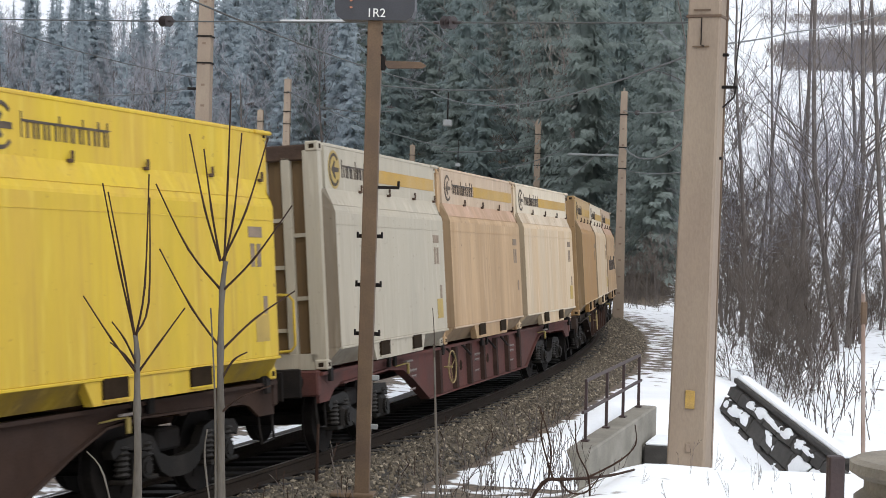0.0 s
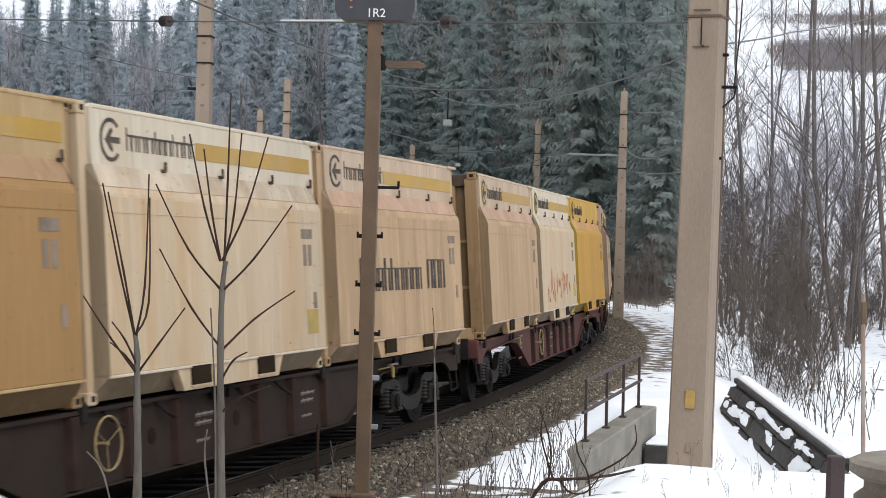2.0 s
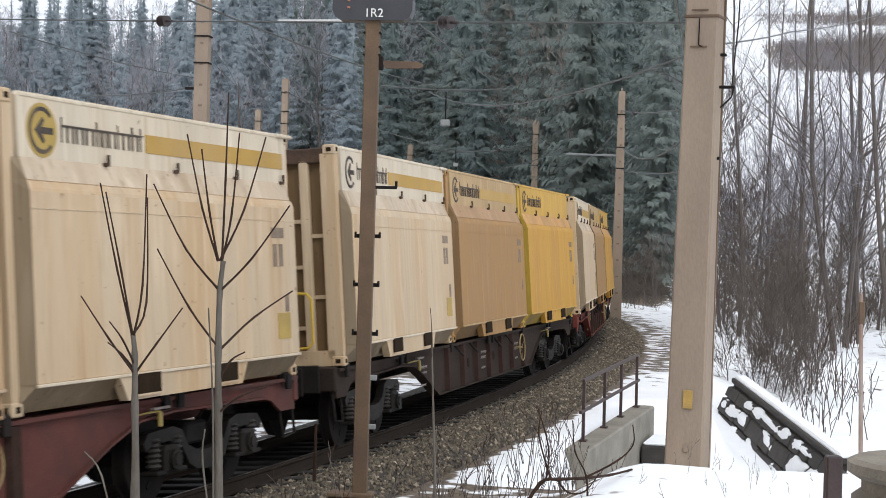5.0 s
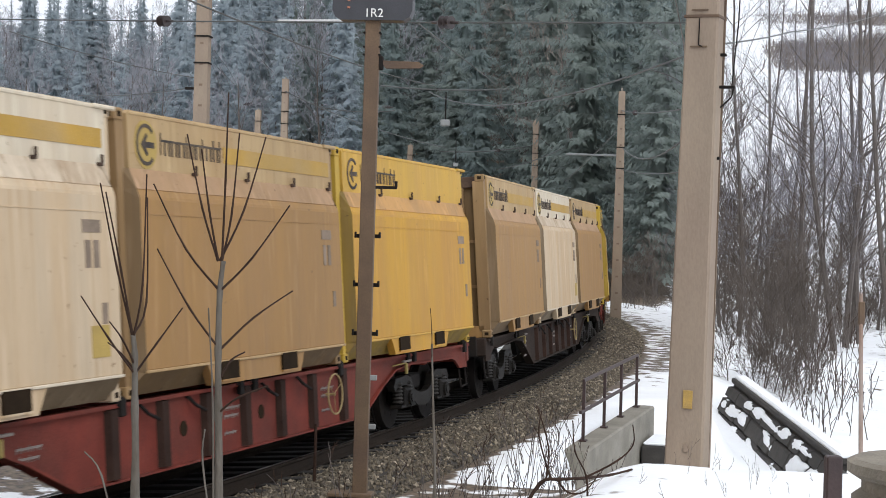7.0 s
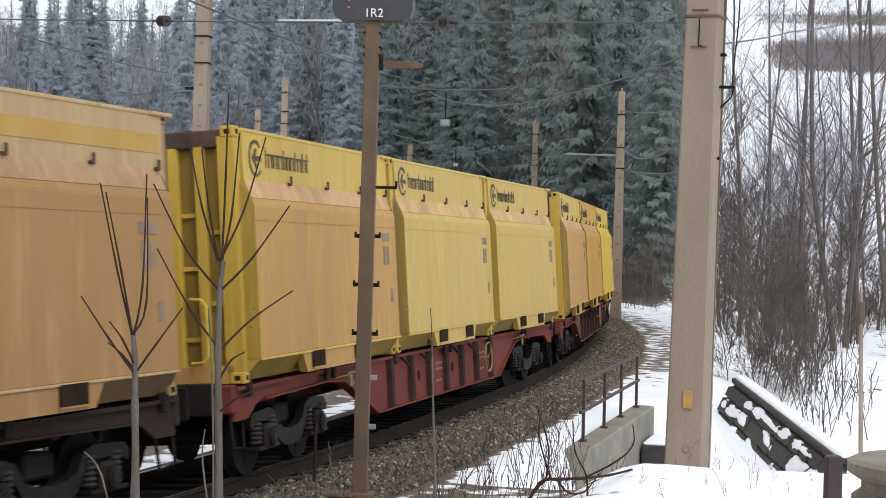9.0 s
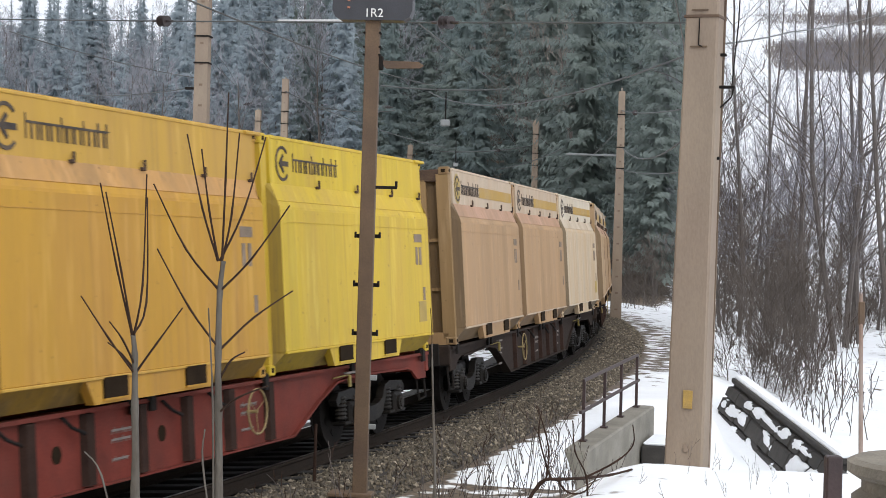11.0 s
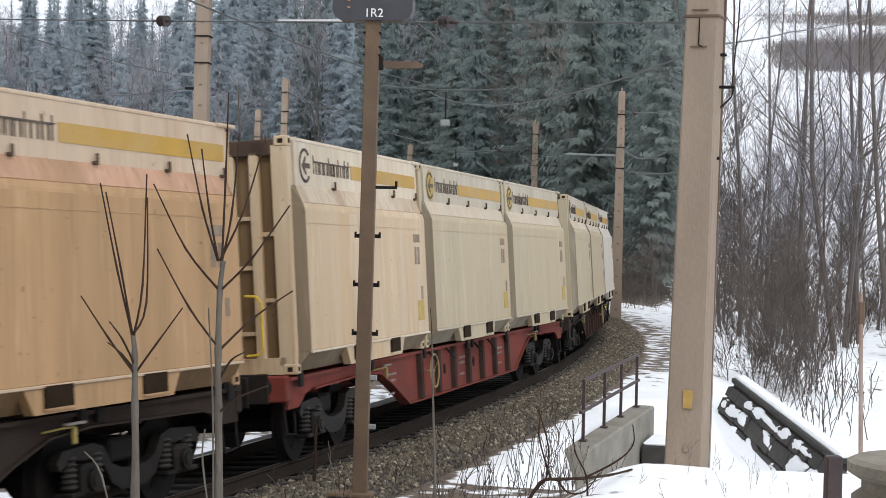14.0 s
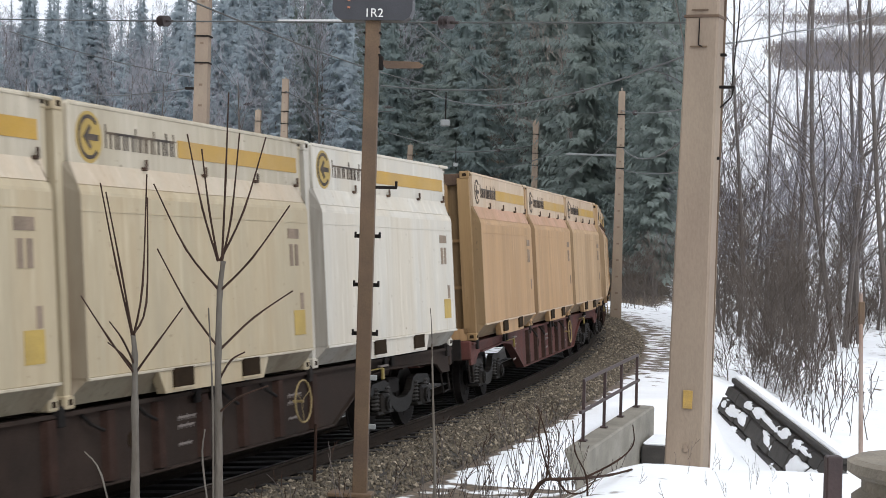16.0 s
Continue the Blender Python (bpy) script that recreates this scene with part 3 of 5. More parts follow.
def make_container():
    c = thing("bulk_container", pose(0, 0, -60), "dusty tan steel bulk container", "container", "containers on the train")
    base = B()
    box(base, 0, 0, 0.1, 2 * L - 0.3, 2.24, 0.14)
    for sg in (-1, 1):
        box(base, sg * (L - 0.08), 0, 0.1, 0.16, 2.3, 0.2)
    part("floor_frame", base, PAINTS["tan"], c)
    for rz in (0, 180):
        turn = pose(0, 0, 0, 0, 0, rz)
        bits = []
        bits.append(part("side_panel", side_shell(1 if rz == 0 else 0, 3), PAINTS["tan"], c))
        if rz == 0:
            bits.append(part("lower_strip", side_shell(0, 1), SOILED_SHADED["tan"], c, "grimy sloping lower strip"))
        bits.append(part("shoulder", shoulder_strip(), PAINTS["tan"], c))
        bits.append(part("fold", fold_strip(), PAINTS["tan"], c, "pale bent upper edge of the side sheet"))
        for sg in (-1, 1):
            # Return darker than the side: grime and the gap's shade in one paint.
            bits.append(part("end_return", side_facets(sg), SOILED_SHADED["tan"], c))
        bits.append(part("upper_panel", prism(B(), [(-2.76, ZU - 0.01), (2.86, ZU - 0.01), (2.87, ZU + 0.1), (2.87, ZT - 0.03), (2.84, ZT), (-2.73, ZT), (-2.77, ZT - 0.03), (-2.77, ZU + 0.1)], "y", -LU, -LU + 0.05), PAINTS["tan"], c))
        bm = box(B(), 0.04, -LU + 0.035, ZT - 0.025, 5.56, 0.09, 0.06, 0.02)
        bits.append(part("top_rail", bm, PAINTS["tan"], c))
        bm = box(B(), 0, -LO - 0.004, ZB + 0.008, 5.62, 0.03, 0.03, 0.006)
        bits.append(part("lower_lip", bm, PAINTS["tan"], c))
        if rz:
            for b in bits:
                b.matrix_local = turn
            continue
        bits.append(part("shoulder_seam", box(B(), 0, -LO - 0.002, ZS - 0.17, 5.6, 0.007, 0.009), PAINTS["tan"], c))
        bm = prism(B(), [(-1.4, ZB + 0.01), (-1.24, 0.01), (1.24, 0.01), (1.4, ZB + 0.01)], "y", -LO + 0.0, -LO + 0.1)
        plate = part("fork_pocket_plate", bm, PAINTS["tan"], c)
        bits.append(plate)
        for x in (-0.86, 0.86):
            # Solid dark block stands for the shade inside the pocket.
            pk = part("pocket", box(B(), x, -LO + 0.012, 0.155, 0.45, 0.08, 0.2), OPENING_SHADE, plate, "dark block painted as the shade in a fork pocket")
            fr = box(B(), x, -LO - 0.004, 0.05, 0.47, 0.05, 0.02)
            part("pocket_rim", fr, PAINTS["tan"], plate)
        for x in (-1.3, 0.1, 1.5, 2.72):
            bm = box(B(), x, -LU - 0.02, ZU + 0.0, 0.07, 0.05, 0.035, 0.006)
            box(bm, x + 0.02, -LU - 0.035, ZU + 0.045, 0.03, 0.025, 0.1, 0.006)
            bits.append(part("tarpaulin_hook", bm, DARKBEAM, c))
        bits.append(part("tie_plate", box(B(), 2.84, -LU - 0.008, ZT - 0.02, 0.42, 0.06, 0.045, 0.012), PAINTS["tan"], c))
        # printed marks
        yy = -LU - 0.006
        disc = B()
        ring(disc, (-2.38, 2.54), 0.25, 0.25, 0, math.tau, 28, yy + 0.002)
        bits.append(part("logo_disc", disc, OLIVE, c, "round olive emblem with a dark ring"))
        mark = ring(B(), (-2.38, 2.54), 0.215, 0.038, 0.75, math.tau - 0.75, 22, yy - 0.003)
        bits.append(part("emblem_ring", mark, INK, c))
        arrow = [(-2.5, 2.54), (-2.37, 2.66), (-2.34, 2.63), (-2.39, 2.57), (-2.2, 2.57), (-2.2, 2.51), (-2.39, 2.51), (-2.34, 2.45), (-2.37, 2.42)]
        bits.append(part("emblem_arrow", prism(B(), arrow, "y", yy - 0.003, yy + 0.003), INK, c))
        word = letters([0.09, 0.17, 0.17, 0.19, 0.11, 0.12, 0.17, 0.09, 0.18, 0.17, 0.1], -2.06, 2.45, 0.165, (0, 4, 7, 9, 10), yy)
        bits.append(part("printed_word", word, INK, c, "row of dark bars in place of the maker's name"))
        st = box(B(), 1.15, yy + 0.002, 2.54, 3.28, 0.006, 0.185)
        bits.append(part("stripe", st, OCHRE, c, "ochre stripe"))
        for x, z, w, h in ((2.3, 1.68, 0.34, 0.12), (2.22, 1.42, 0.1, 0.26), (2.38, 1.42, 0.1, 0.26), (2.5, 0.86, 0.1, 0.2)):
            bits.append(part("data_label", box(B(), x, -LO - 0.003, z, w, 0.006, h), LABELGREY, c, "small grey printed data panel"))
        lab = B()
        box(lab, 2.4, -LO - 0.003, 0.6, 0.34, 0.006, 0.3)
        bits.append(part("sticker", lab, STICKER, c, "faded yellow sticker"))
        for b in bits:
            b.matrix_local = turn
    for sg in (-1, 1):
        part("end_wall", ribbed_end(sg), PAINTS["tan"], c)
        part("end_sheet", box(B(), sg * (L - 0.14), 0, 1.41, 0.04, 2.3, 2.62), SOILED_SHADED["brown_frame"], c, "dirty brown recessed end sheet")
        part("top_beam", box(B(), sg * (L - 0.08), 0, ZT - 0.12, 0.12, 2.3, 0.2, 0.015), DARKBEAM, c, "dirty dark brown end beam")
        for y in (-1, 1):
            bm = prism(B(), [(sg * L, y * (LE - 0.2)), (sg * L, y * LE), (sg * (L - 0.17), y * LE), (sg * (L - 0.17), y * (LE - 0.06)), (sg * (L - 0.05), y * (LE - 0.2))], "z", 0.1, ZT - 0.1)
            part("corner_post", bm, PAINTS["tan"], c)
            for z in (0.06, ZT - 0.05):
                bm = box(B(), sg * (L - 0.07), y * (LE - 0.07), z, 0.17, 0.17, 0.13, 0.014)
                cast = part("corner_casting", bm, PAINTS["tan"], c)
                if y > 0:
                    continue
                # Thin dark blocks painted as the shade in the casting's openings.
                part("casting_hole", box(B(), sg * (L + 0.014), y * (LE - 0.07), z, 0.006, 0.07, 0.055), OPENING_SHADE, cast)
                part("casting_hole", box(B(), sg * (L - 0.07), y * (LE + 0.016), z, 0.07, 0.006, 0.055), OPENING_SHADE, cast)
    bm = tube(B(), [(-L, -0.66, 0.24), (-L - 0.1, -0.7, 0.24), (-L - 0.12, -0.84, 0.25), (-L - 0.12, -0.9, 0.32), (-L - 0.12, -0.9, 0.88), (-L - 0.12, -0.84, 0.95), (-L - 0.1, -0.7, 0.96), (-L, -0.66, 0.96)], 0.019)
    part("hand_rail", bm, YELLOW, c, "bent yellow grab rail")
    bm = B()
    g = bmesh.ops.create_grid(bm, x_segments=24, y_segments=10, size=1.0)["verts"]
    for v in g:
        x, y = v.co.x, v.co.y
        v.co = (x * 2.78, y * 1.2, ZT - 0.45 + 0.25 * (1 - x * x) * (1 - y * y) + 0.03 * math.sin(x * 31 + y * 17))
    part("load", bm, WOODCHIP, c, "heaped wood chips")
    return c


PAINTED = ("floor_frame", "side_panel", "upper_panel", "top_rail", "lower_lip", "shoulder_seam", "fork_pocket_plate", "pocket_rim", "end_wall", "corner_post", "corner_casting", "tie_plate", "fold")
FRAMED = ("end_wall", "corner_post", "corner_casting")
LOOKS = {"tan": "dusty tan", "orange_tan": "orange-tan dust-covered", "brown_tan": "brown dirt-streaked", "pink_tan": "pinkish tan weathered", "cream": "cream weathered", "pale_cream": "pale cream lightly soiled",
         "white": "off-white", "grey_white": "grey-white", "lemon": "bright lemon yellow", "yellow": "dusty yellow", "amber": "amber yellow", "dusty_amber": "dusty amber"}
# wagon, its colour, then for each container: paint, end frame paint, marks (s: stripe, d: olive disc, w: long word, g: graffiti)
CONSIST = [
    (-3, "maroon", ("lemon", "", ""), ("lemon", "", ""), ("lemon", "", "")),
    (-2, "brown", ("yellow", "", ""), ("lemon", "", ""), ("lemon", "", "")),
    (-1, "maroon", ("grey_white", "", "sd"), ("tan", "", "s"), ("cream", "", "s")),
    (0, "grey", ("brown_tan", "brown_frame", "sd"), ("cream", "", "s"), ("tan", "", "sw")),
    (1, "maroon", ("tan", "brown_frame", "sd"), ("cream", "", "sgd"), ("amber", "yellow_frame", "")),
    (2, "maroon", ("pink_tan", "", "s"), ("tan", "", "s"), ("cream", "", "sd")),
    (3, "grey", ("cream", "", "s"), ("brown_tan", "", "s"), ("amber", "yellow_frame", "")),
    (4, "red", ("cream", "", "sd"), ("brown_tan", "brown_frame", "sd"), ("amber", "yellow_frame", "")),
    (5, "grey", ("brown_tan", "brown_frame", "sd"), ("cream", "", "sd"), ("brown_tan", "brown_frame", "s")),
    (6, "red", ("dusty_amber", "yellow_frame", ""), ("yellow", "yellow_frame", ""), ("yellow", "yellow_frame", "")),
    (7, "red", ("dusty_amber", "yellow_frame", ""), ("amber", "", ""), ("lemon", "", "")),
    (8, "grey", ("orange_tan", "brown_frame", "sd"), ("orange_tan", "", "s"), ("cream", "", "s")),
    (9, "grey", ("tan", "", "s"), ("orange_tan", "", "s"), ("orange_tan", "", "s")),
    (10, "red", ("cream", "", "s"), ("pale_cream", "", "sd"), ("pale_cream", "", "sd")),
    (11, "grey", ("pale_cream", "", "s"), ("pale_cream", "", "sd"), ("white", "", "sd")),
    (12, "maroon", ("orange_tan", "brown_frame", "s"), ("orange_tan", "", "s"), ("tan", "", "s")),
    (13, "grey", ("tan", "", "s"), ("tan", "", "s"), ("brown_tan", "", "s")),
    (14, "maroon", ("tan", "", "s"), ("cream", "", "s"), ("tan", "", "s")),
]


# ---- the train: wagons ----
WAGON_PAINT = {"maroon": mat("maroon_wagon_paint", (0.118, 0.041, 0.033), 0.75, spec=0.2, vary=0.3, scale=2.5, second=(0.06, 0.036, 0.03), spread=0.6),
               "red": mat("red_wagon_paint", (0.19, 0.04, 0.028), 0.75, spec=0.15, vary=0.3, scale=2.5, second=(0.11, 0.04, 0.03), spread=0.5),
               "grey": mat("grimy_grey_brown_wagon_paint", (0.042, 0.029, 0.023), 0.85, spec=0.1, vary=0.3, scale=2.5, second=(0.03, 0.024, 0.02), spread=0.6),
               "brown": mat("dark_brown_wagon_paint", (0.05, 0.03, 0.022), 0.85, spec=0.1, vary=0.3, scale=2.5, second=(0.05, 0.035, 0.03), spread=0.6)}
RUSTY = mat("dark_rusty_stiffener_paint", (0.045, 0.026, 0.02), 0.85, vary=0.35, scale=4, spec=0.1)
WHITE_FADED = mat("faded_white_stencil", (0.22, 0.185, 0.165), 0.7, vary=0.3)
WHEELRIM = mat("dusty_yellow_rim_paint", (0.32, 0.235, 0.1), 0.7, vary=0.25)
BRASS = mat("yellow_brass_lever", (0.27, 0.2, 0.05), 0.6, vary=0.2)


def make_wheelset():
    bm = B()
    for y in (-0.755, 0.755):
        sg = 1 if y > 0 else -1
        rod(bm, (0, y - 0.06, 0), (0, y + 0.06, 0), 0.45, n=28)
        rod(bm, (0, y - sg * 0.075, 0), (0, y - sg * 0.055, 0), 0.48, n=28)
        rod(bm, (0, y, 0), (0, y + sg * 0.09, 0), 0.13, n=12)
        for k in range(6):
            a = k * math.tau / 6
            box(bm, math.cos(a) * 0.27, y + sg * 0.062, math.sin(a) * 0.27, 0.1, 0.012, 0.05)
    rod(bm, (0, -0.7, 0), (0, 0.7, 0), 0.085, n=12)
    return bm


def coil(x, y):
    """A suspension spring as one ribbed column."""
    bm = B()
    rings = []
    for i in range(13):
        r = 0.088 if i % 2 else 0.06
        z = 0.38 + 0.32 * i / 12
        rings.append([bm.verts.new((x + r * math.cos(k * math.tau / 10), y + r * math.sin(k * math.tau / 10), z)) for k in range(10)])
    for a, b in zip(rings, rings[1:]):
        for k in range(10):
            bm.faces.new((a[k], a[(k + 1) % 10], b[(k + 1) % 10], b[k]))
    return bm


BOGIE = mat("oily_bogie_steel", (0.012, 0.01, 0.008), 0.65, 0.0, vary=0.5, scale=5, second=(0.04, 0.031, 0.024), spread=0.5, spec=0.2, edge=(0.5, 0.7))
SPRING = mat("greasy_spring_steel", (0.03, 0.026, 0.022), 0.6, 0.1, vary=0.4, scale=6)


BELLY = [(9.2, 0.74), (8.8, 0.74), (8.55, 0.88), (8.3, 0.93), (6.1, 0.965), (5.7, 0.955), (5.4, 0.92), (5.1, 0.84), (4.8, 0.73), (4.05, 0.42), (3.9, 0.37)]


def make_wagon():
    w = thing("container_wagon", pose(0, 0, -70), "grimy flat container wagon with fish-belly side sills", "rail wagon", "wagons of the train")
    P = WAGON_PAINT["maroon"]
    Z = DECK - 0.03
    for y in (-1, 1):
        out = [(-9.2, Z), (9.2, Z)] + BELLY + [(-x, z) for x, z in reversed(BELLY)]
        sill = part("side_sill", prism(B(), out, "y", y * 1.14, y * 1.18), P, w)
        bm = B()
        for a, b in [((-3.9, 0.37), (3.9, 0.37))] + [((sg * p[0], p[1]), (sg * q[0], q[1])) for sg in (-1, 1) for p, q in (((3.9, 0.37), (4.8, 0.73)), ((4.8, 0.73), (5.4, 0.92)), ((5.4, 0.92), (6.1, 0.965)), ((6.1, 0.965), (8.3, 0.93)))]:
            v = Vector((b[0] - a[0], 0, b[1] - a[1]))
            ang = -math.degrees(math.atan2(v.z, v.x))
            box(bm, 0, 0, 0, v.length, 0.16, 0.025, m=pose((a[0] + b[0]) / 2, y * 1.15, (a[1] + b[1]) / 2, 0, ang, 0))
        box(bm, 0, y * 1.17, Z - 0.02, 18.4, 0.14, 0.04)
        part("sill_flange", bm, P, w)
        for x in (-3.2, -2.1, -1.05, 0.0, 1.05, 2.1, 3.2):
            bm = prism(B(), [(x - 0.1, y * 1.18), (x - 0.07, y * 1.25), (x + 0.07, y * 1.25), (x + 0.1, y * 1.18)], "z", 0.4, Z - 0.05)
            part("stiffener", bm, RUSTY, w)
        for x in (-1.58, 0.5):
            if y > 0:
                continue
            # Flat dark disc as a hole's shade; the sill itself is uncut.
            hole = B()
            ring(hole, (x, 0.74), 0.085, 0.085, 0, math.tau, 16, y * 1.184 - 0.003)
            part("lightening_hole", hole, OPENING_SHADE, w, "dark disc painted as a hole's shade on the sill")
        for x in (-4.7, -0.35, 2.65):
            for row, z in enumerate((0.83, 0.74, 0.56) if y < 0 else ()):
                bm = letters([0.06, 0.04, 0.07, 0.05, 0.06, 0.08, 0.05, 0.06][: 8 - row], x - 0.2, z, 0.045 if row < 2 else 0.035, (1, 4), y * 1.184)
                part("stencilled_line", bm, WHITE_FADED, w, "faded white stencilled bars")
        bm = B()
        n = 20
        ringpts = [(2.62 + 0.26 * math.cos(k * math.tau / n), y * 1.32, 0.78 + 0.26 * math.sin(k * math.tau / n)) for k in range(n + 1)]
        tube(bm, ringpts, 0.012, 6)
        for k in range(3):
            a = k * math.tau / 3 + 0.5
            rod(bm, (2.62, y * 1.3, 0.78), (2.62 + 0.26 * math.cos(a), y * 1.32, 0.78 + 0.26 * math.sin(a)), 0.004)
        rod(bm, (2.62, y * 1.16, 0.78), (2.62, y * 1.32, 0.78), 0.018)
        part("brake_hand_wheel", bm, WHEELRIM, w, "dusty yellow-rimmed hand brake wheel")
        for x in (-8.9, -6.2, -3.05, 3.05, 6.2, 8.9, -0.2, 0.2, -5.9, 5.9):
            bm = box(B(), x, y * 1.2, Z + 0.02, 0.2, 0.1, 0.1, 0.015)
            box(bm, x, y * 1.245, Z - 0.04, 0.12, 0.05, 0.18, 0.01)
            part("container_lock", bm, DARKMETAL, w)
        for x in (-5.6, 5.4):
            bm = tube(B(), [(x - 0.1, y * 1.2, 0.98), (x + 0.1, y * 1.28, 1.0), (x + 0.3, y * 1.28, 1.0)], 0.011)
            box(bm, x + 0.3, y * 1.28, 0.92, 0.06, 0.04, 0.16, 0.01)
            part("brake_lever", bm, BRASS, w, "yellow brake change-over lever")
            part("lever_bar", box(B(), x + 0.3, y * 1.29, 1.03, 0.34, 0.05, 0.028, 0.006), WHITE_FADED, w, "pale cross bar of the brake lever")
        for x in (-2.6, -1.5, 0.5, 1.6):
            bm = tube(B(), [(x, y * 1.2, 1.08), (x + 0.06, y * 1.27, 0.98), (x + 0.3, y * 1.27, 0.9)], 0.02)
            part("folding_lug", bm, DARKMETAL, w)
    bm = B()
    box(bm, 0, 0, 0.9, 18.2, 0.5, 0.36)
    for x in (-8.6, -7.1, -5.2, -3, -1, 1, 3, 5.2, 7.1, 8.6):
        box(bm, x, 0, 1.0, 0.16, 2.26, 0.2)
    part("centre_sill", bm, P, w)
    bm = rod(B(), (-1.6, 0.3, 0.72), (-0.4, 0.3, 0.72), 0.19, n=14)
    part("air_reservoir", bm, DARKMETAL, w)
    for sg in (-1, 1):
        bm = box(B(), sg * 9.22, 0, 0.99, 0.14, 2.4, 0.32, 0.02)
        part("end_beam", bm, P, w)
        for y in (-0.875, 0.875):
            bm = rod(B(), (sg * 9.26, y, 1.02), (sg * 9.62, y, 1.02), 0.1, n=14)
            rod(bm, (sg * 9.26, y, 1.02), (sg * 9.45, y, 1.02), 0.14, n=14)
            box(bm, sg * 9.64, y, 1.02, 0.035, 0.46, 0.36, 0.015)
            part("buffer", bm, DARKMETAL, w)
        bm = tube(B(), [(sg * 9.3, 0, 0.98), (sg * 9.55, 0, 0.9), (sg * 9.8, 0, 0.86)], 0.045)
        part("coupling_hook", bm, DARKMETAL, w)
        bm = tube(B(), [(sg * 9.3, 0.35, 0.95), (sg * 9.5, 0.3, 0.6), (sg * 9.8, 0.2, 0.6)], 0.025)
        part("air_hose", bm, DARKMETAL, w)
        for y in (-1.12, 1.12):
            bm = tube(B(), [(sg * 9.22, y, 0.9), (sg * 9.22, y * 1.03, 0.45), (sg * 8.9, y * 1.03, 0.42), (sg * 8.85, y, 0.9)], 0.018)
            part("step", bm, DARKMETAL, w)
        bog = new("bogie")
        bog.parent = w
        bog.location = (sg * 7.1, 0, 0)
        for y in (-1, 1):
            half = [(0.0, 0.27), (0.25, 0.29), (0.42, 0.37), (0.55, 0.55), (0.68, 0.64), (1.16, 0.65), (1.34, 0.58), (1.38, 0.66), (1.28, 0.76), (0.75, 0.79), (0.56, 0.74), (0.42, 0.56), (0.24, 0.5), (0.0, 0.48)]
            out = half + [(-x, z) for x, z in reversed(half[1:-1])]
            part("side_frame", prism(B(), out, "y", y * 0.96, y * 1.07), BOGIE, bog)
            for x in (-0.9, 0.9):
                bm = box(B(), x, y * 1.02, 0.46, 0.3, 0.26, 0.3, 0.04)
                rod(bm, (x, y * 1.1, 0.46), (x, y * 1.19, 0.46), 0.11, n=14)
                rod(bm, (x, y * 1.19, 0.46), (x, y * 1.205, 0.46), 0.07, n=10)
                box(bm, x, y * 1.03, 0.34, 0.66, 0.2, 0.05, 0.012)
                part("axle_box", bm, BOGIE, bog)
                for dx in (-0.23, 0.23):
                    part("spring", coil(x + dx, y * 1.03), SPRING, bog)
            for x in (-0.38, 0.38):
                part("brake_block", box(B(), x, y * 0.76, 0.46, 0.08, 0.1, 0.34), DARKMETAL, bog)
        bm = box(B(), 0, 0, 0.66, 0.5, 1.9, 0.24, 0.03)
        part("bolster", bm, DARKMETAL, bog)
        for x in (-0.9, 0.9):
            ws = part("wheelset", make_wheelset(), DARKMETAL, w)
            ws.location = (sg * 7.1 + x, 0, 0.46)
    return w


train = []   # (thing, wagon index, place on the wagon)
first_box, first_wagon = make_container(), make_wagon()
GRIME = {"red": "bright red", "maroon": "dull maroon", "grey": "grimy grey-brown", "brown": "dark brown"}


def repaint(ob, material):
    ob.material_slots[0].link = "OBJECT"
    ob.material_slots[0].material = material


def drop_part(ob):
    for o in (*ob.children_recursive, ob):
        bpy.data.objects.remove(o)


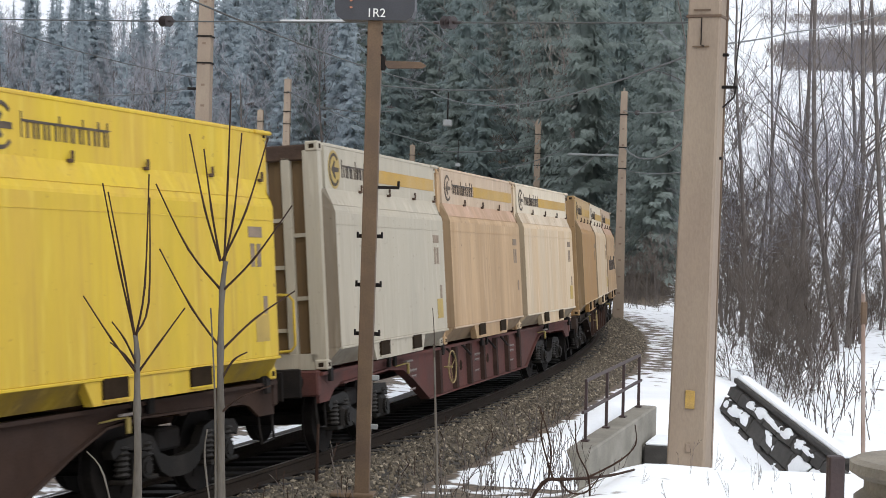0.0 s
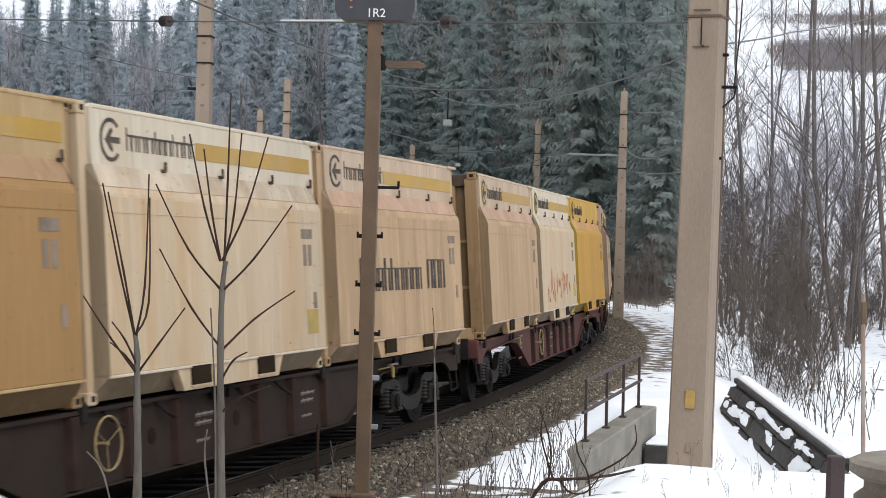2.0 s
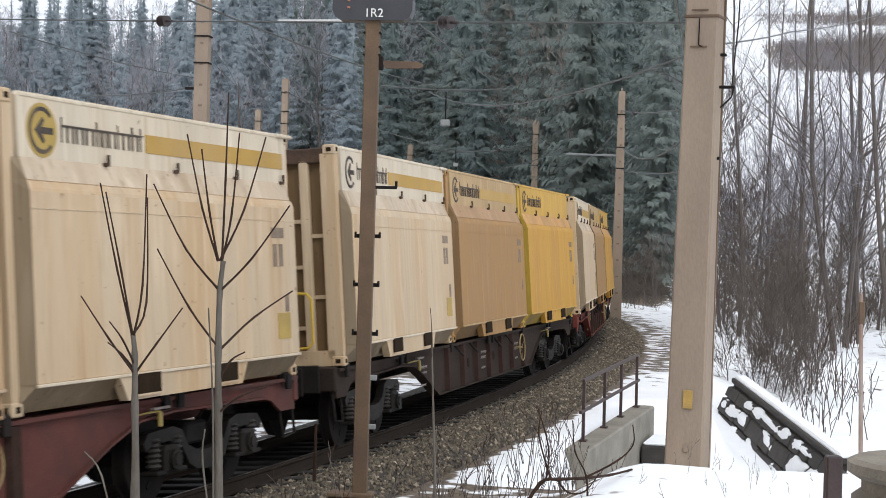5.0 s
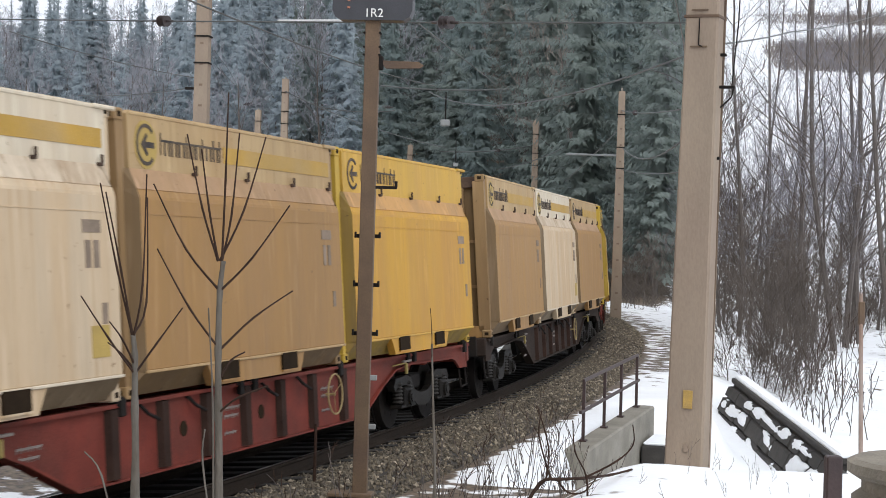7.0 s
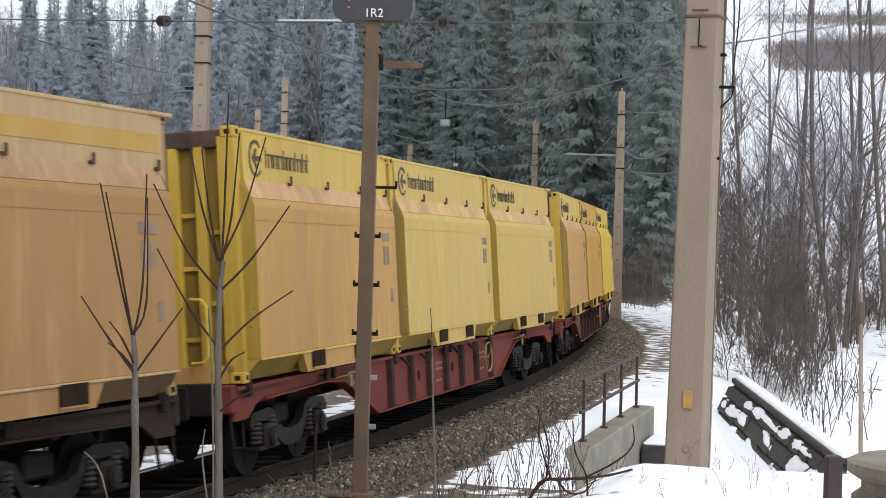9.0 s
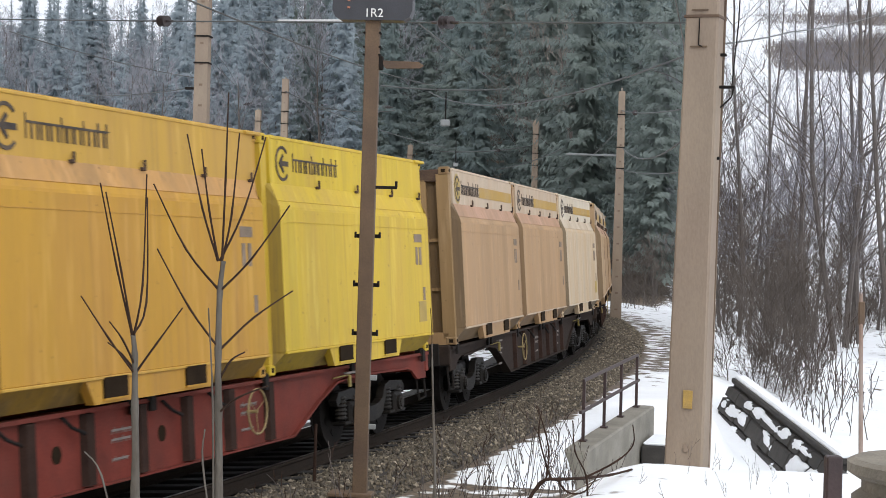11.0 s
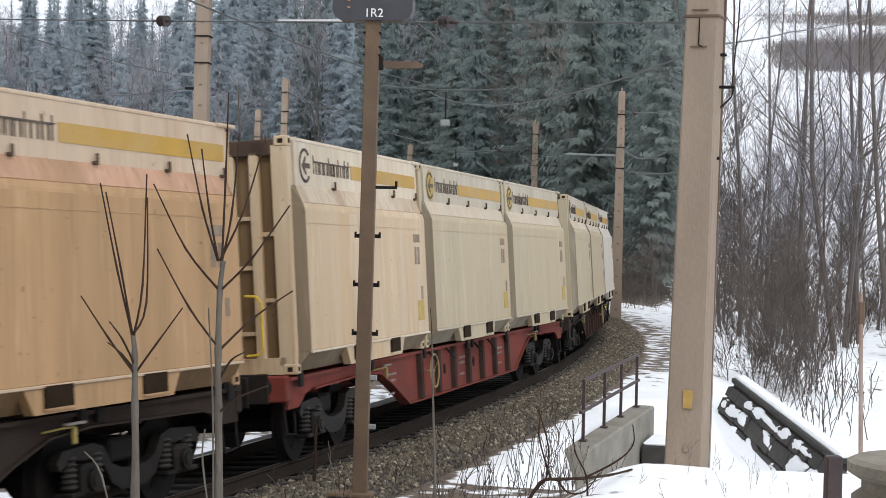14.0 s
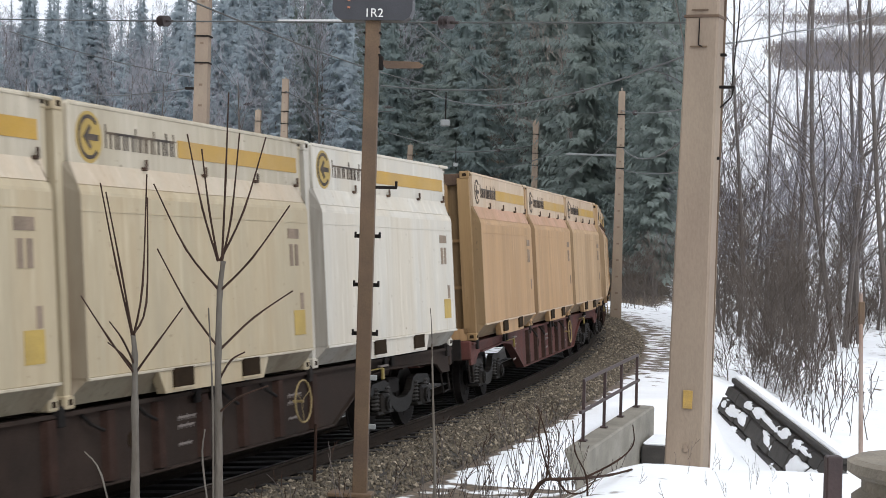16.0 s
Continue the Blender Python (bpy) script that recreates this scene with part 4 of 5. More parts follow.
def build_train():
    boxes_made = wagons_made = 0
    for j, wagon_colour, *loads in CONSIST:
        w = first_wagon if not wagons_made else copy_thing(first_wagon, pose(0, 0, -70))
        wagons_made += 1
        tagged(w, f"{GRIME[wagon_colour]} container wagon with fish-belly side sills")
        train.append((w, j, None))
        for o in w.children_recursive:
            if o.type == "MESH" and o.name.split(".")[0] in ("side_sill", "sill_flange", "centre_sill", "end_beam"):
                repaint(o, WAGON_PAINT[wagon_colour])
        for o in w.children if j in (-1, 0, 1, 8, 10) else ():
            if o.name.startswith("brake_hand_wheel"):
                o.location.x -= 5.35
        for k, (colour, frame_colour, marks) in zip((-1, 0, 1), loads):
            c = copy_thing(first_box, pose(0, 0, -60))
            boxes_made += 1
            extra = "with an ochre stripe" if "s" in marks else "with a plain upper panel"
            if "w" in marks:
                extra = "with a long dark printed word"
            if "g" in marks:
                extra = "with red graffiti and an ochre stripe"
            tagged(c, f"{LOOKS[colour]} steel bulk container {extra}")
            for o in list(c.children_recursive):
                kind = o.name.split(".")[0]
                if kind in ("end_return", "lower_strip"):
                    repaint(o, SOILED_SHADED[frame_colour or colour])
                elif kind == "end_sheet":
                    repaint(o, SOILED_SHADED[frame_colour if frame_colour == "yellow_frame" else "brown_frame"])
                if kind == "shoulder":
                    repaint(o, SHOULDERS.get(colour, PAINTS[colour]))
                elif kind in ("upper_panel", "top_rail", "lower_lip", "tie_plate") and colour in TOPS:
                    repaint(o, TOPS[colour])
                elif kind in PAINTED:
                    repaint(o, PAINTS[frame_colour if frame_colour and kind in FRAMED else colour])
            for o in list(c.children):
                kind = o.name.split(".")[0]
                if (kind == "stripe" and "s" not in marks) or (kind == "logo_disc" and "d" not in marks) or (kind == "hand_rail" and k != -1) or (kind == "sticker" and colour not in ("cream", "pale_cream", "white", "grey_white", "lemon")):
                    drop_part(o)
            if "w" in marks:
                bm = letters([0.42, 0.28, 0.28, 0.28, 0.28, 0.27, 0.13, 0.27, 0.27, 0.2], -1.95, 0.93, 0.32, (0, 3, 4), -LO - 0.006, 0.27)
                part("long_word", bm, INK, c, "dark bars in place of a product name")
                part("short_word", letters([0.33, 0.33, 0.26], 0.98, 0.93, 0.44, (), -LO - 0.006, 0.27), INK, c, "dark bars in place of a product name")
            if "g" in marks:
                rng = random.Random(7)
                for g in range(9):
                    x = -1.9 + g * 0.42 + rng.random() * 0.1
                    z = 0.5 + rng.random() * 0.15
                    path = [(x, -LO - 0.003, z)]
                    for q in range(5):
                        path.append((x + rng.uniform(-0.16, 0.22), -LO - 0.003, z + rng.uniform(-0.15, 0.55)))
                    part("graffiti_stroke", tube(B(), path, 0.009, 4), RUST, c, "thin red sprayed stroke")
            train.append((c, j, k))
    drop_part(first_box)


build_train()


# ---- masts and fixtures ----
def post_bm(w0, d0, w1, d1, h, bev=0.02):
    """A tapered rectangular post."""
    bm = B()
    v = [bm.verts.new((sx * w / 2, sy * d / 2, z)) for w, d, z in ((w0, d0, -0.8), (w1, d1, h)) for sx, sy in ((-1, -1), (1, -1), (1, 1), (-1, 1))]
    for q in ((0, 3, 2, 1), (4, 5, 6, 7), (0, 1, 5, 4), (1, 2, 6, 5), (2, 3, 7, 6), (3, 0, 4, 7)):
        bm.faces.new([v[i] for i in q])
    bmesh.ops.bevel(bm, geom=list(bm.edges), offset=bev, segments=1, affect="EDGES")
    return bm


# the large mast beside the track
big = thing("catenary_mast", pose(2.985, 20.0, 0.27, 0, 0.7, -24), "large weathered concrete catenary mast beside the track", "catenary mast", "catenary masts")
part("shaft", post_bm(0.475, 0.40, 0.385, 0.33, 6.6, 0.025), CONCRETE, big)
part("number_plate", box(B(), 0.03, -0.212, 0.85, 0.115, 0.012, 0.215, 0.004), PLATE, big, "small faded yellow plate")
part("lower_plate", box(B(), 0.03, -0.213, 0.28, 0.06, 0.01, 0.1, 0.004), CONCRETE, big)
part("clamp_band", box(B(), 0, 0, 5.36, 0.425, 0.37, 0.035, 0.006), RUSTPOST, big)
part("earth_wire", tube(B(), [(-0.02, -0.19, 5.33), (-0.02, -0.19, 5.02), (0.02, -0.195, 5.0)], 0.008), DARKMETAL, big)
for z in (5.0, 5.43):
    part("stamped_mark", box(B(), -0.02, -0.186, z, 0.2, 0.012, 0.018), RUSTPOST, big)
for z, ln in ((5.6, 0.2), (4.92, 0.08), (4.54, 0.2), (3.7, 0.05)):
    part("side_bracket", box(B(), 0.19 + ln / 2, 0, z, ln, 0.05, 0.035, 0.006), DARKMETAL, big)
part("stay", tube(B(), [(0.37, 0, 4.52), (0.35, 0, 4.42), (0.22, 0, 4.3)], 0.012), DARKMETAL, big)
part("down_lead", tube(B(), [(0.42, 0.0, 6.4), (0.4, 0, 5.3), (0.35, 0, 4.56)], 0.009), DARKMETAL, big)
part("cable_conduit", rod(B(), (0.215, 0.1, -0.4), (0.2, 0.1, 6.4), 0.022), RUSTPOST, big)


def far_mast(top, foot, wtop, wbot, label="slim weathered concrete catenary mast with slot shade painted on"):
    z0 = min(foot[2], -0.4)
    m = thing("catenary_mast", pose(foot[0], foot[1], z0, 0, 0, -5), label, "catenary mast", "catenary masts")
    h = top[2] - z0
    part("shaft", post_bm(wbot, wbot, wtop, wtop, h, 0.015), CONCRETE, m)
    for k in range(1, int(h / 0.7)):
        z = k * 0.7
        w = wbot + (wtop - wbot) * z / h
        # Raised dark strip painted as a slot's shade; the shaft is plain.
        part("recess", box(B(), 0, -w / 2 - 0.001, z, w * 0.26, 0.01, 0.07), SLOT_SHADE, m)
    part("cap", rod(B(), (0, 0, h - 0.02), (0, 0, h + 0.16), wtop * 0.2, wtop * 0.1), GREYCON, m)
    for z in (h - 1.0, h - 2.4, h - 3.3):
        if z > 1:
            part("clamp", box(B(), 0, 0, z, wtop * 1.25, wtop * 1.25, 0.05), DARKMETAL, m)
    return m


far_mast((7.46, 72, 9.61), (7.5, 72, 0.36), 0.28, 0.5, "weathered concrete catenary mast where the track bends away")
far_mast((-8.32, 57, 12.04), (-8.26, 57, 2.86), 0.42, 0.56)
far_mast((-12.03, 124, 14.68), (-11.83, 124, 3.05), 0.46, 0.56)
far_mast((-16.89, 150, 14.33), (-16.67, 150, 3.02), 0.5, 0.6)
far_mast((6.63, 124, 12.14), (6.66, 124, 2.33), 0.4, 0.56)
far_mast((-3.55, 165, 12.48), (-3.36, 165, 1.8), 0.5, 0.6)

# signal seen from behind
sig = thing("railway_signal", pose(-0.86, 19.3, -0.05, 0, 0, -6), "brown steel signal post with a black signal head seen from behind", "signal")
part("post", box(B(), 0, 0, 2.74, 0.165, 0.1, 5.56, 0.006), RUSTPOST, sig)
part("foot_plate", box(B(), -0.1, 0, 0.02, 0.5, 0.3, 0.05, 0.01), RUSTPOST, sig)
hd = [(-0.46, 0.12), (-0.43, 0.04), (-0.36, 0), (0.36, 0), (0.43, 0.04), (0.46, 0.12), (0.46, 0.9), (-0.46, 0.9)]
head = part("signal_head", prism(B(), [(x, z + 5.44) for x, z in hd], "y", -0.1, 0.12), BLACK, sig, "black rounded signal head")
for z in (5.58, 5.66):
    part("rivet", box(B(), -0.27, -0.105, z, 0.03, 0.012, 0.02), RUST, head)
curve = bpy.data.curves.new("painted_code", "FONT")
curve.body, curve.size, curve.extrude, curve.align_x = "1R2", 0.14, 0.003, "CENTER"
text = new("painted_code", curve)
bpy.context.view_layer.update()
code_mesh = bpy.data.meshes.new_from_object(text.evaluated_get(bpy.context.evaluated_depsgraph_get()))
bpy.data.objects.remove(text)
code_mesh.materials.append(WHITE)
code = tagged(new("painted_code", code_mesh), "white painted characters")
code.parent, code.matrix_local = head, pose(0.02, -0.106, 5.475, 90, 0, 0)
part("lamp_arm", prism(B(), [(0.1, 4.99), (0.16, 4.9), (0.56, 4.91), (0.6, 4.94), (0.54, 4.98)], "y", -0.03, 0.03), RUSTPOST, sig)
part("arm_joint", box(B(), 0.1, 0, 4.96, 0.06, 0.08, 0.16, 0.01), DARKMETAL, sig)
for z in (2.98, 2.42, 1.86):
    bm = box(B(), 0, 0.06, z, 0.3, 0.03, 0.045, 0.004)
    for x in (-0.14, 0.14):
        box(bm, x, 0.04, z + 0.012, 0.02, 0.05, 0.07)
    part("rung", bm, DARKMETAL, sig)
bm = box(B(), 0.2, 0, 3.54, 0.26, 0.04, 0.035, 0.004)
box(bm, 0.32, 0, 3.58, 0.025, 0.04, 0.07)
part("side_step", bm, DARKMETAL, sig)
for z in (1.36, 0.8):
    part("cable_clip", box(B(), 0.11, 0, z, 0.1, 0.05, 0.06, 0.006), GALV, sig)
for z in (5.3, 5.14, 5.05):
    for x in (-0.09, 0.09):
        part("bolt", rod(B(), (x, -0.06, z), (x, 0.02, z), 0.014), DARKMETAL, sig)

# bridge edge with railing
turn = math.degrees(math.atan2(4.8, 1.44))
par = thing("bridge_parapet", pose(2.4, 27.6, -0.3, 0, 0, turn) @ pose(0, 0, 0, 0, -1.7, 0), "weathered concrete bridge edge beam with stained sides", "parapet")
part("beam", box(B(), 2.1, -0.08, -0.6, 6.4, 0.42, 1.2, 0.03), GREYCON, par)
# Dark stone colour stands in for the shadowed niche under the beam.
part("abutment_block", box(B(), 4.3, -0.62, -1.0, 1.2, 0.6, 0.9, 0.03), STONE, par, "low concrete block below the beam, coloured dark for a shadowed niche")
part("snow_cap", box(B(), 4.3, -0.62, -0.52, 1.15, 0.55, 0.07, 0.03), SNOW, par, "thin cap of snow")
rl = thing("bridge_railing", pose(2.4, 27.6, -0.3, 0, 0, turn) @ pose(0, 0, 0, 0, -1.7, 0), "rusty maroon steel railing on the bridge edge", "railing")
for x in (0, 1.75, 3.3, 4.9):
    p = part("post", box(B(), x, 0, 0.49, 0.05, 0.05, 1.0, 0.005), RAILING, rl)
    part("foot", box(B(), x, 0, 0.015, 0.14, 0.12, 0.03, 0.005), RAILING, p)
for z in (0.5, 1.0):
    part("bar", box(B(), 2.45, 0, z, 5.0 if z > 0.6 else 5.4, 0.045, 0.05, 0.005), RAILING, rl)

# stone wing wall running down beside the stream bed
wa, wb = Vector((7.1, 40.0, -0.16)), Vector((7.32, 31.0, -0.79))
wd = (wb - wa)
wall = thing("wing_wall", Matrix.Translation(wa) @ wd.to_track_quat("X", "Z").to_matrix().to_4x4(),
             "dark rubble stone wing wall with snow on its coping", "retaining wall")
wl_len = wd.length


def batter(bm):
    """Leans the face back by its height."""
    for v in bm.verts:
        v.co.y += 0.48 * v.co.z
    return bm


part("core", batter(box(B(), wl_len / 2, 0.18, -1.0, wl_len + 0.5, 0.26, 1.86)), STONE, wall)
rng = random.Random(21)
row_z = -0.16
for rowi in range(6):
    hgt = rng.uniform(0.24, 0.36)
    x = -0.25
    while x < wl_len + 0.2:
        ln = rng.uniform(0.6, 1.5)
        bm = box(B(), x + ln / 2, 0.06 - rng.uniform(0, 0.035), row_z - hgt / 2, ln - 0.035, 0.2, hgt - 0.03, 0.03)
        for v in bm.verts:
            v.co += Vector((rng.uniform(-0.02, 0.02), rng.uniform(-0.015, 0.015), rng.uniform(-0.02, 0.02)))
        part("stone", batter(bm), STONE, wall)
        if rng.random() < 0.6:
            bm = B()
            bmesh.ops.create_icosphere(bm, subdivisions=3, radius=1.0)
            wide, tall, seed, slope = ln * rng.uniform(0.4, 0.95), hgt * rng.uniform(0.25, 0.6), rng.uniform(0, 50), rng.uniform(-0.25, 0.1)
            for v in bm.verts:
                k = 0.8 + 0.55 * noise.noise(Vector((v.co.x * 1.1 + seed, v.co.z * 0.9, seed))) + 0.25 * noise.noise(Vector((v.co.x * 3.0 + seed, v.co.z * 3.0, 0)))
                v.co = Vector((x + ln / 2 + v.co.x * wide * k, -0.035 + v.co.y * 0.06, row_z - hgt * 0.35 + v.co.z * tall * k + v.co.x * slope * hgt))
            part("snow_patch", batter(bm), SNOW, wall, "", True)
        x += ln
    row_z -= hgt
part("coping", box(B(), wl_len / 2, 0.11, -0.06, wl_len + 0.7, 0.36, 0.12, 0.02), STONE, wall)
bm = box(B(), wl_len / 2, 0.15, 0.015, wl_len + 0.7, 0.3, 0.11, 0.04)
part("snow_cap", bm, SNOW, wall, "rounded ridge of snow")

# drum and post on the near bank
drum = thing("concrete_drum", pose(2.125, 6.9, 0.9), "squat beige concrete drum with a flat lid on the bank", "drum")
part("body", rod(B(), (0, 0, -0.4), (0, 0, 0.93), 0.33, 0.36, n=40), DRUMCON, drum)
bm = rod(B(), (0, 0, 0.9), (0, 0, 0.93), 0.36, 0.41, n=40)
rod(bm, (0, 0, 0.93), (0, 0, 0.97), 0.41, 0.41, n=40)
rod(bm, (0, 0, 0.97), (0, 0, 1.0), 0.41, 0.37, n=40)
part("rim", bm, DRUMCON, drum)
bm = rod(B(), (0, 0, 0.98), (0, 0, 1.05), 0.37, n=40)
rod(bm, (0, 0, 1.05), (0, 0, 1.075), 0.39, 0.43, n=40)
rod(bm, (0, 0, 1.075), (0, 0, 1.115), 0.43, 0.43, n=40)
rod(bm, (0, 0, 1.115), (0, 0, 1.13), 0.43, 0.4, n=40)
part("lid", bm, DRUMCON, drum, "thick round lid with a worn rim")
stub = thing("steel_post", pose(1.51, 6.4, 0.98), "short rusty maroon steel post beside the drum", "post")
part("shaft", box(B(), 0, 0, 0.33, 0.06, 0.06, 1.58, 0.006), RAILING, stub)
pole = thing("marker_pole", pose(7.58, 30.0, -1.0), "thin weathered pole with a rusty tip", "pole")
part("shaft", rod(B(), (0, 0, -0.4), (-0.1, 0, 3.2), 0.043, 0.036), POLE, pole)
part("tip", box(B(), -0.08, 0, 2.85, 0.11, 0.08, 0.42, 0.02), RUSTPOST, pole, "rusty tip")
stake = thing("marker_stake", pose(-1.47, 20.5, -0.05, 0, 0, 0), "thin weathered wooden stake in the ballast", "stake")
part("shaft", rod(B(), (0, 0, -0.2), (0, 0, 0.68), 0.022, 0.018), TWIG, stake)


# ---- overhead line ----
def insulator(bm, at, axis, size, n=3):
    a = Vector(axis).normalized()
    for k in range(n):
        c = Vector(at) + a * (k - (n - 1) / 2) * size * 0.55
        rod(bm, c - a * size * 0.16, c + a * size * 0.16, size * 0.6, size * 0.32, n=14)
    rod(bm, Vector(at) - a * size * 1.6, Vector(at) + a * size * 1.6, size * 0.14, n=8)
    return bm


def wire(a, b, sag=0.0, r=0.012, label="thin overhead wire of the electric line", bits=(), n=10, material=None):
    a, b = Vector(a), Vector(b)
    t = thing("overhead_wire", Matrix.Translation(a), label, "wire", "overhead wires")
    d = b - a
    part("strand", tube(B(), [d * (i / n) - Vector((0, 0, sag * 4 * (i / n) * (1 - i / n))) for i in range(n + 1)], r, 5), material or WIRE, t)
    for f, size in bits:
        part("insulator", insulator(B(), d * f - Vector((0, 0, sag * 4 * f * (1 - f))), d, size), PORCELAIN, t, "ribbed brown insulator")
    return t


wire((2.89, 20.2, 5.6), (-8.3, 30, 6.63), 0.02, 0.012, "span wire with two insulators from the large mast", ((0.262, 0.15), (0.662, 0.15)))
wire((-4.11, 26, 6.55), (-0.45, 60, 8.49), 0.15, 0.016)
wire((-0.56, 30, 6.79), (2.06, 70, 9.55), 0.0, 0.014)
wire((-2.66, 60, 8.47), (1.99, 55, 7.98), 0.1, 0.024)
wire((-0.66, 62, 8.45), (3.36, 24, 5.63), 0.6, 0.016)
wire((-10.39, 40, 7.61), (-8.55, 57, 8.25), 0.1, 0.014)
wire((-13.1, 60, 7.77), (-8.54, 57, 7.92), 0.1, 0.018)
wire((7.5, 72, 8.79), (5.56, 40, 6.22), 0.1, 0.02, bits=((0.35, 0.16),))
wire((7.6, 72, 7.2), (5.61, 40, 5.47), 0.45, 0.025)
wire((6.41, 90, 6.38), (7.47, 72, 8.09), 0.1, 0.02)
wire((7.57, 72, 6.28), (5.6, 40, 4.73), 0.1, 0.015)
wire((-0.33, 110, 8.92), (6.47, 124, 10.31), 0.2, 0.04, bits=((0.6, 0.2),))
wire((-12.01, 124, 13.85), (0.03, 110, 9.16), 0.4, 0.03)
wire((-7.75, 100, 10.84), (-3.36, 110, 11.49), 0.2, 0.03)
wire((3.39, 110, 7.85), (7.07, 100, 8.79), 0.2, 0.03)
wire((5.43, 75, 7.03), (7.41, 72, 6.86), 0.0, 0.045, "grey cantilever tube of a far mast", material=GALV)
wire((-2.62, 26, 6.23), (-1.37, 24, 6), 0.0, 0.022, "pale registration tube of the overhead line", material=WHITE)
wire((3.31, 20.2, 5.36), (5.68, 28, 6.55), 0.02, 0.011, "grey stay wire from the large mast", material=WIRE)
wire((5.68, 28, 6.55), (10.77, 40, 8.84), 0.1, 0.011, "grey stay wire from the large mast", material=WIRE)
wire((-8.83, 57, 7.88), (-8.03, 57, 7.9), 0.0, 0.05, "short dark cross arm on a mast", material=DARKMETAL)
for (p, size, ax) in (((-7.76, 100, 11.11), 0.2, (0, 0, 1)), ((-3.46, 100, 10.9), 0.2, (1, 0.2, 0)), ((-14.13, 120, 12.46), 0.22, (1, 0.1, 0.3)), ((3.31, 100, 11.06), 0.2, (1, 0.2, 0)), ((5.65, 70, 9.4), 0.15, (0.2, 1, 0))):
    t = thing("line_insulator", Matrix.Translation(p), "small dark ribbed line insulator", "insulator", "line insulators")
    part("ribs", insulator(B(), (0, 0, 0), ax, size), PORCELAIN, t)
for p, ln in (((-0.01, 60, 7.18), 1.1), ((0.73, 110, 8.07), 1.6)):
    t = thing("line_weight", Matrix.Translation(p), "small grey box hanging from the overhead line", "line weight")
    part("box", box(B(), 0, 0, 0, 0.34, 0.2, 0.24, 0.03), GALV, t)
    part("hanger", rod(B(), (0, 0, 0.1), (0, 0, ln), 0.028), DARKMETAL, t)


# ---- trees ----
def spruce_meshes(seed, h, r, low=0.08, shape=0.85):
    """Trunk and crown: whorls of drooping boughs, each a run of small hanging sprays, shaded softly round the crown."""
    rng = random.Random(seed)
    trunk = rod(B(), (0, 0, -0.5), (0, 0, h * 0.97), 0.011 * h, 0.01, n=7)
    v, f, soft = [], [], []
    tiers = int(h * 1.25)
    for i in range(tiers):
        t = i / (tiers - 1)
        level = h * (low + (0.99 - low) * t)
        rad = r * (1 - t) ** shape * rng.uniform(0.75, 1.1) + 0.12
        n = max(4, int(9 * (1 - t) + 4))
        for k in range(n):
            a = k * math.tau / n + rng.random() * 1.2
            z = min(level + rng.uniform(-0.5, 0.5), h)
            ln = rad * rng.uniform(0.6, 1.12)
            droop = rng.uniform(0.25, 0.5)
            segs = 17 if ln > 2.2 else (10 if ln > 1.0 else 4)
            for q in range(segs):
                u0 = 0.08 + 0.92 * (q + rng.random()) / segs
                cx, cy = math.cos(a) * ln * u0, math.sin(a) * ln * u0
                cz = z - ln * u0 * droop + 0.25 * ln * u0 * u0
                out, lat, c = Vector((math.cos(a), math.sin(a), 0)), Vector((-math.sin(a), math.cos(a), 0)), Vector((cx, cy, cz))
                for side in (-1, 1):
                    w = (0.22 * (1 - u0) + 0.19) * min(1.0, ln * 0.45 + 0.28)
                    c2 = c + lat * side * w * rng.uniform(0.1, 1.2) + Vector((0, 0, rng.uniform(-0.6, 0.6) * w))
                    p0 = c2 + lat * w * rng.uniform(0.3, 0.75) + Vector((0, 0, 0.2 * w))
                    p1 = c2 - lat * w * rng.uniform(0.3, 0.75) + Vector((0, 0, 0.2 * w))
                    tip = c2 + out * w * rng.uniform(0.2, 1.2) + lat * w * rng.uniform(-1.1, 1.1) - Vector((0, 0, rng.uniform(0.1, 1.4) * w))
                    b0 = len(v)
                    v += [tuple(p1), tuple(tip), tuple(p0)]
                    f.append((b0, b0 + 1, b0 + 2))
                    way = (out + Vector((0, 0, 0.55 + rng.uniform(-0.3, 0.35))) + lat * rng.uniform(-0.35, 0.35)).normalized()
                    soft += [tuple(way)] * 3
    # dense inner foliage behind the sprays
    rings, sides = 14, 11
    b0 = len(v)
    for i in range(rings):
        t = i / (rings - 1)
        for k in range(sides):
            a = k * math.tau / sides
            rad = (r * (1 - t) ** shape * 0.13 + 0.02) * rng.uniform(0.5, 1.4)
            v.append((math.cos(a) * rad, math.sin(a) * rad, h * (low + (0.96 - low) * t) - 0.12 * rad))
            soft.append(tuple(Vector((math.cos(a), math.sin(a), 0.5)).normalized()))
    for i in range(rings - 1):
        for k in range(sides):
            c, d = b0 + i * sides + k, b0 + i * sides + (k + 1) % sides
            f.append((c, d, d + sides, c + sides))
    me = bpy.data.meshes.new("crown")
    me.from_pydata(v, [], f)
    for face in me.polygons:
        face.use_smooth = True
    me.normals_split_custom_set_from_vertices(soft)
    return trunk, me


def make_spruce(seed, h, r, needles, label, **kw):
    t = thing("spruce_tree", pose(0, 0, -80), label, "tree", "spruces on the hillside")
    trunk, me = spruce_meshes(seed, h, r, **kw)
    part("trunk", trunk, BARK, t)
    me.materials.append(needles)
    new("crown", me).parent = t
    return t


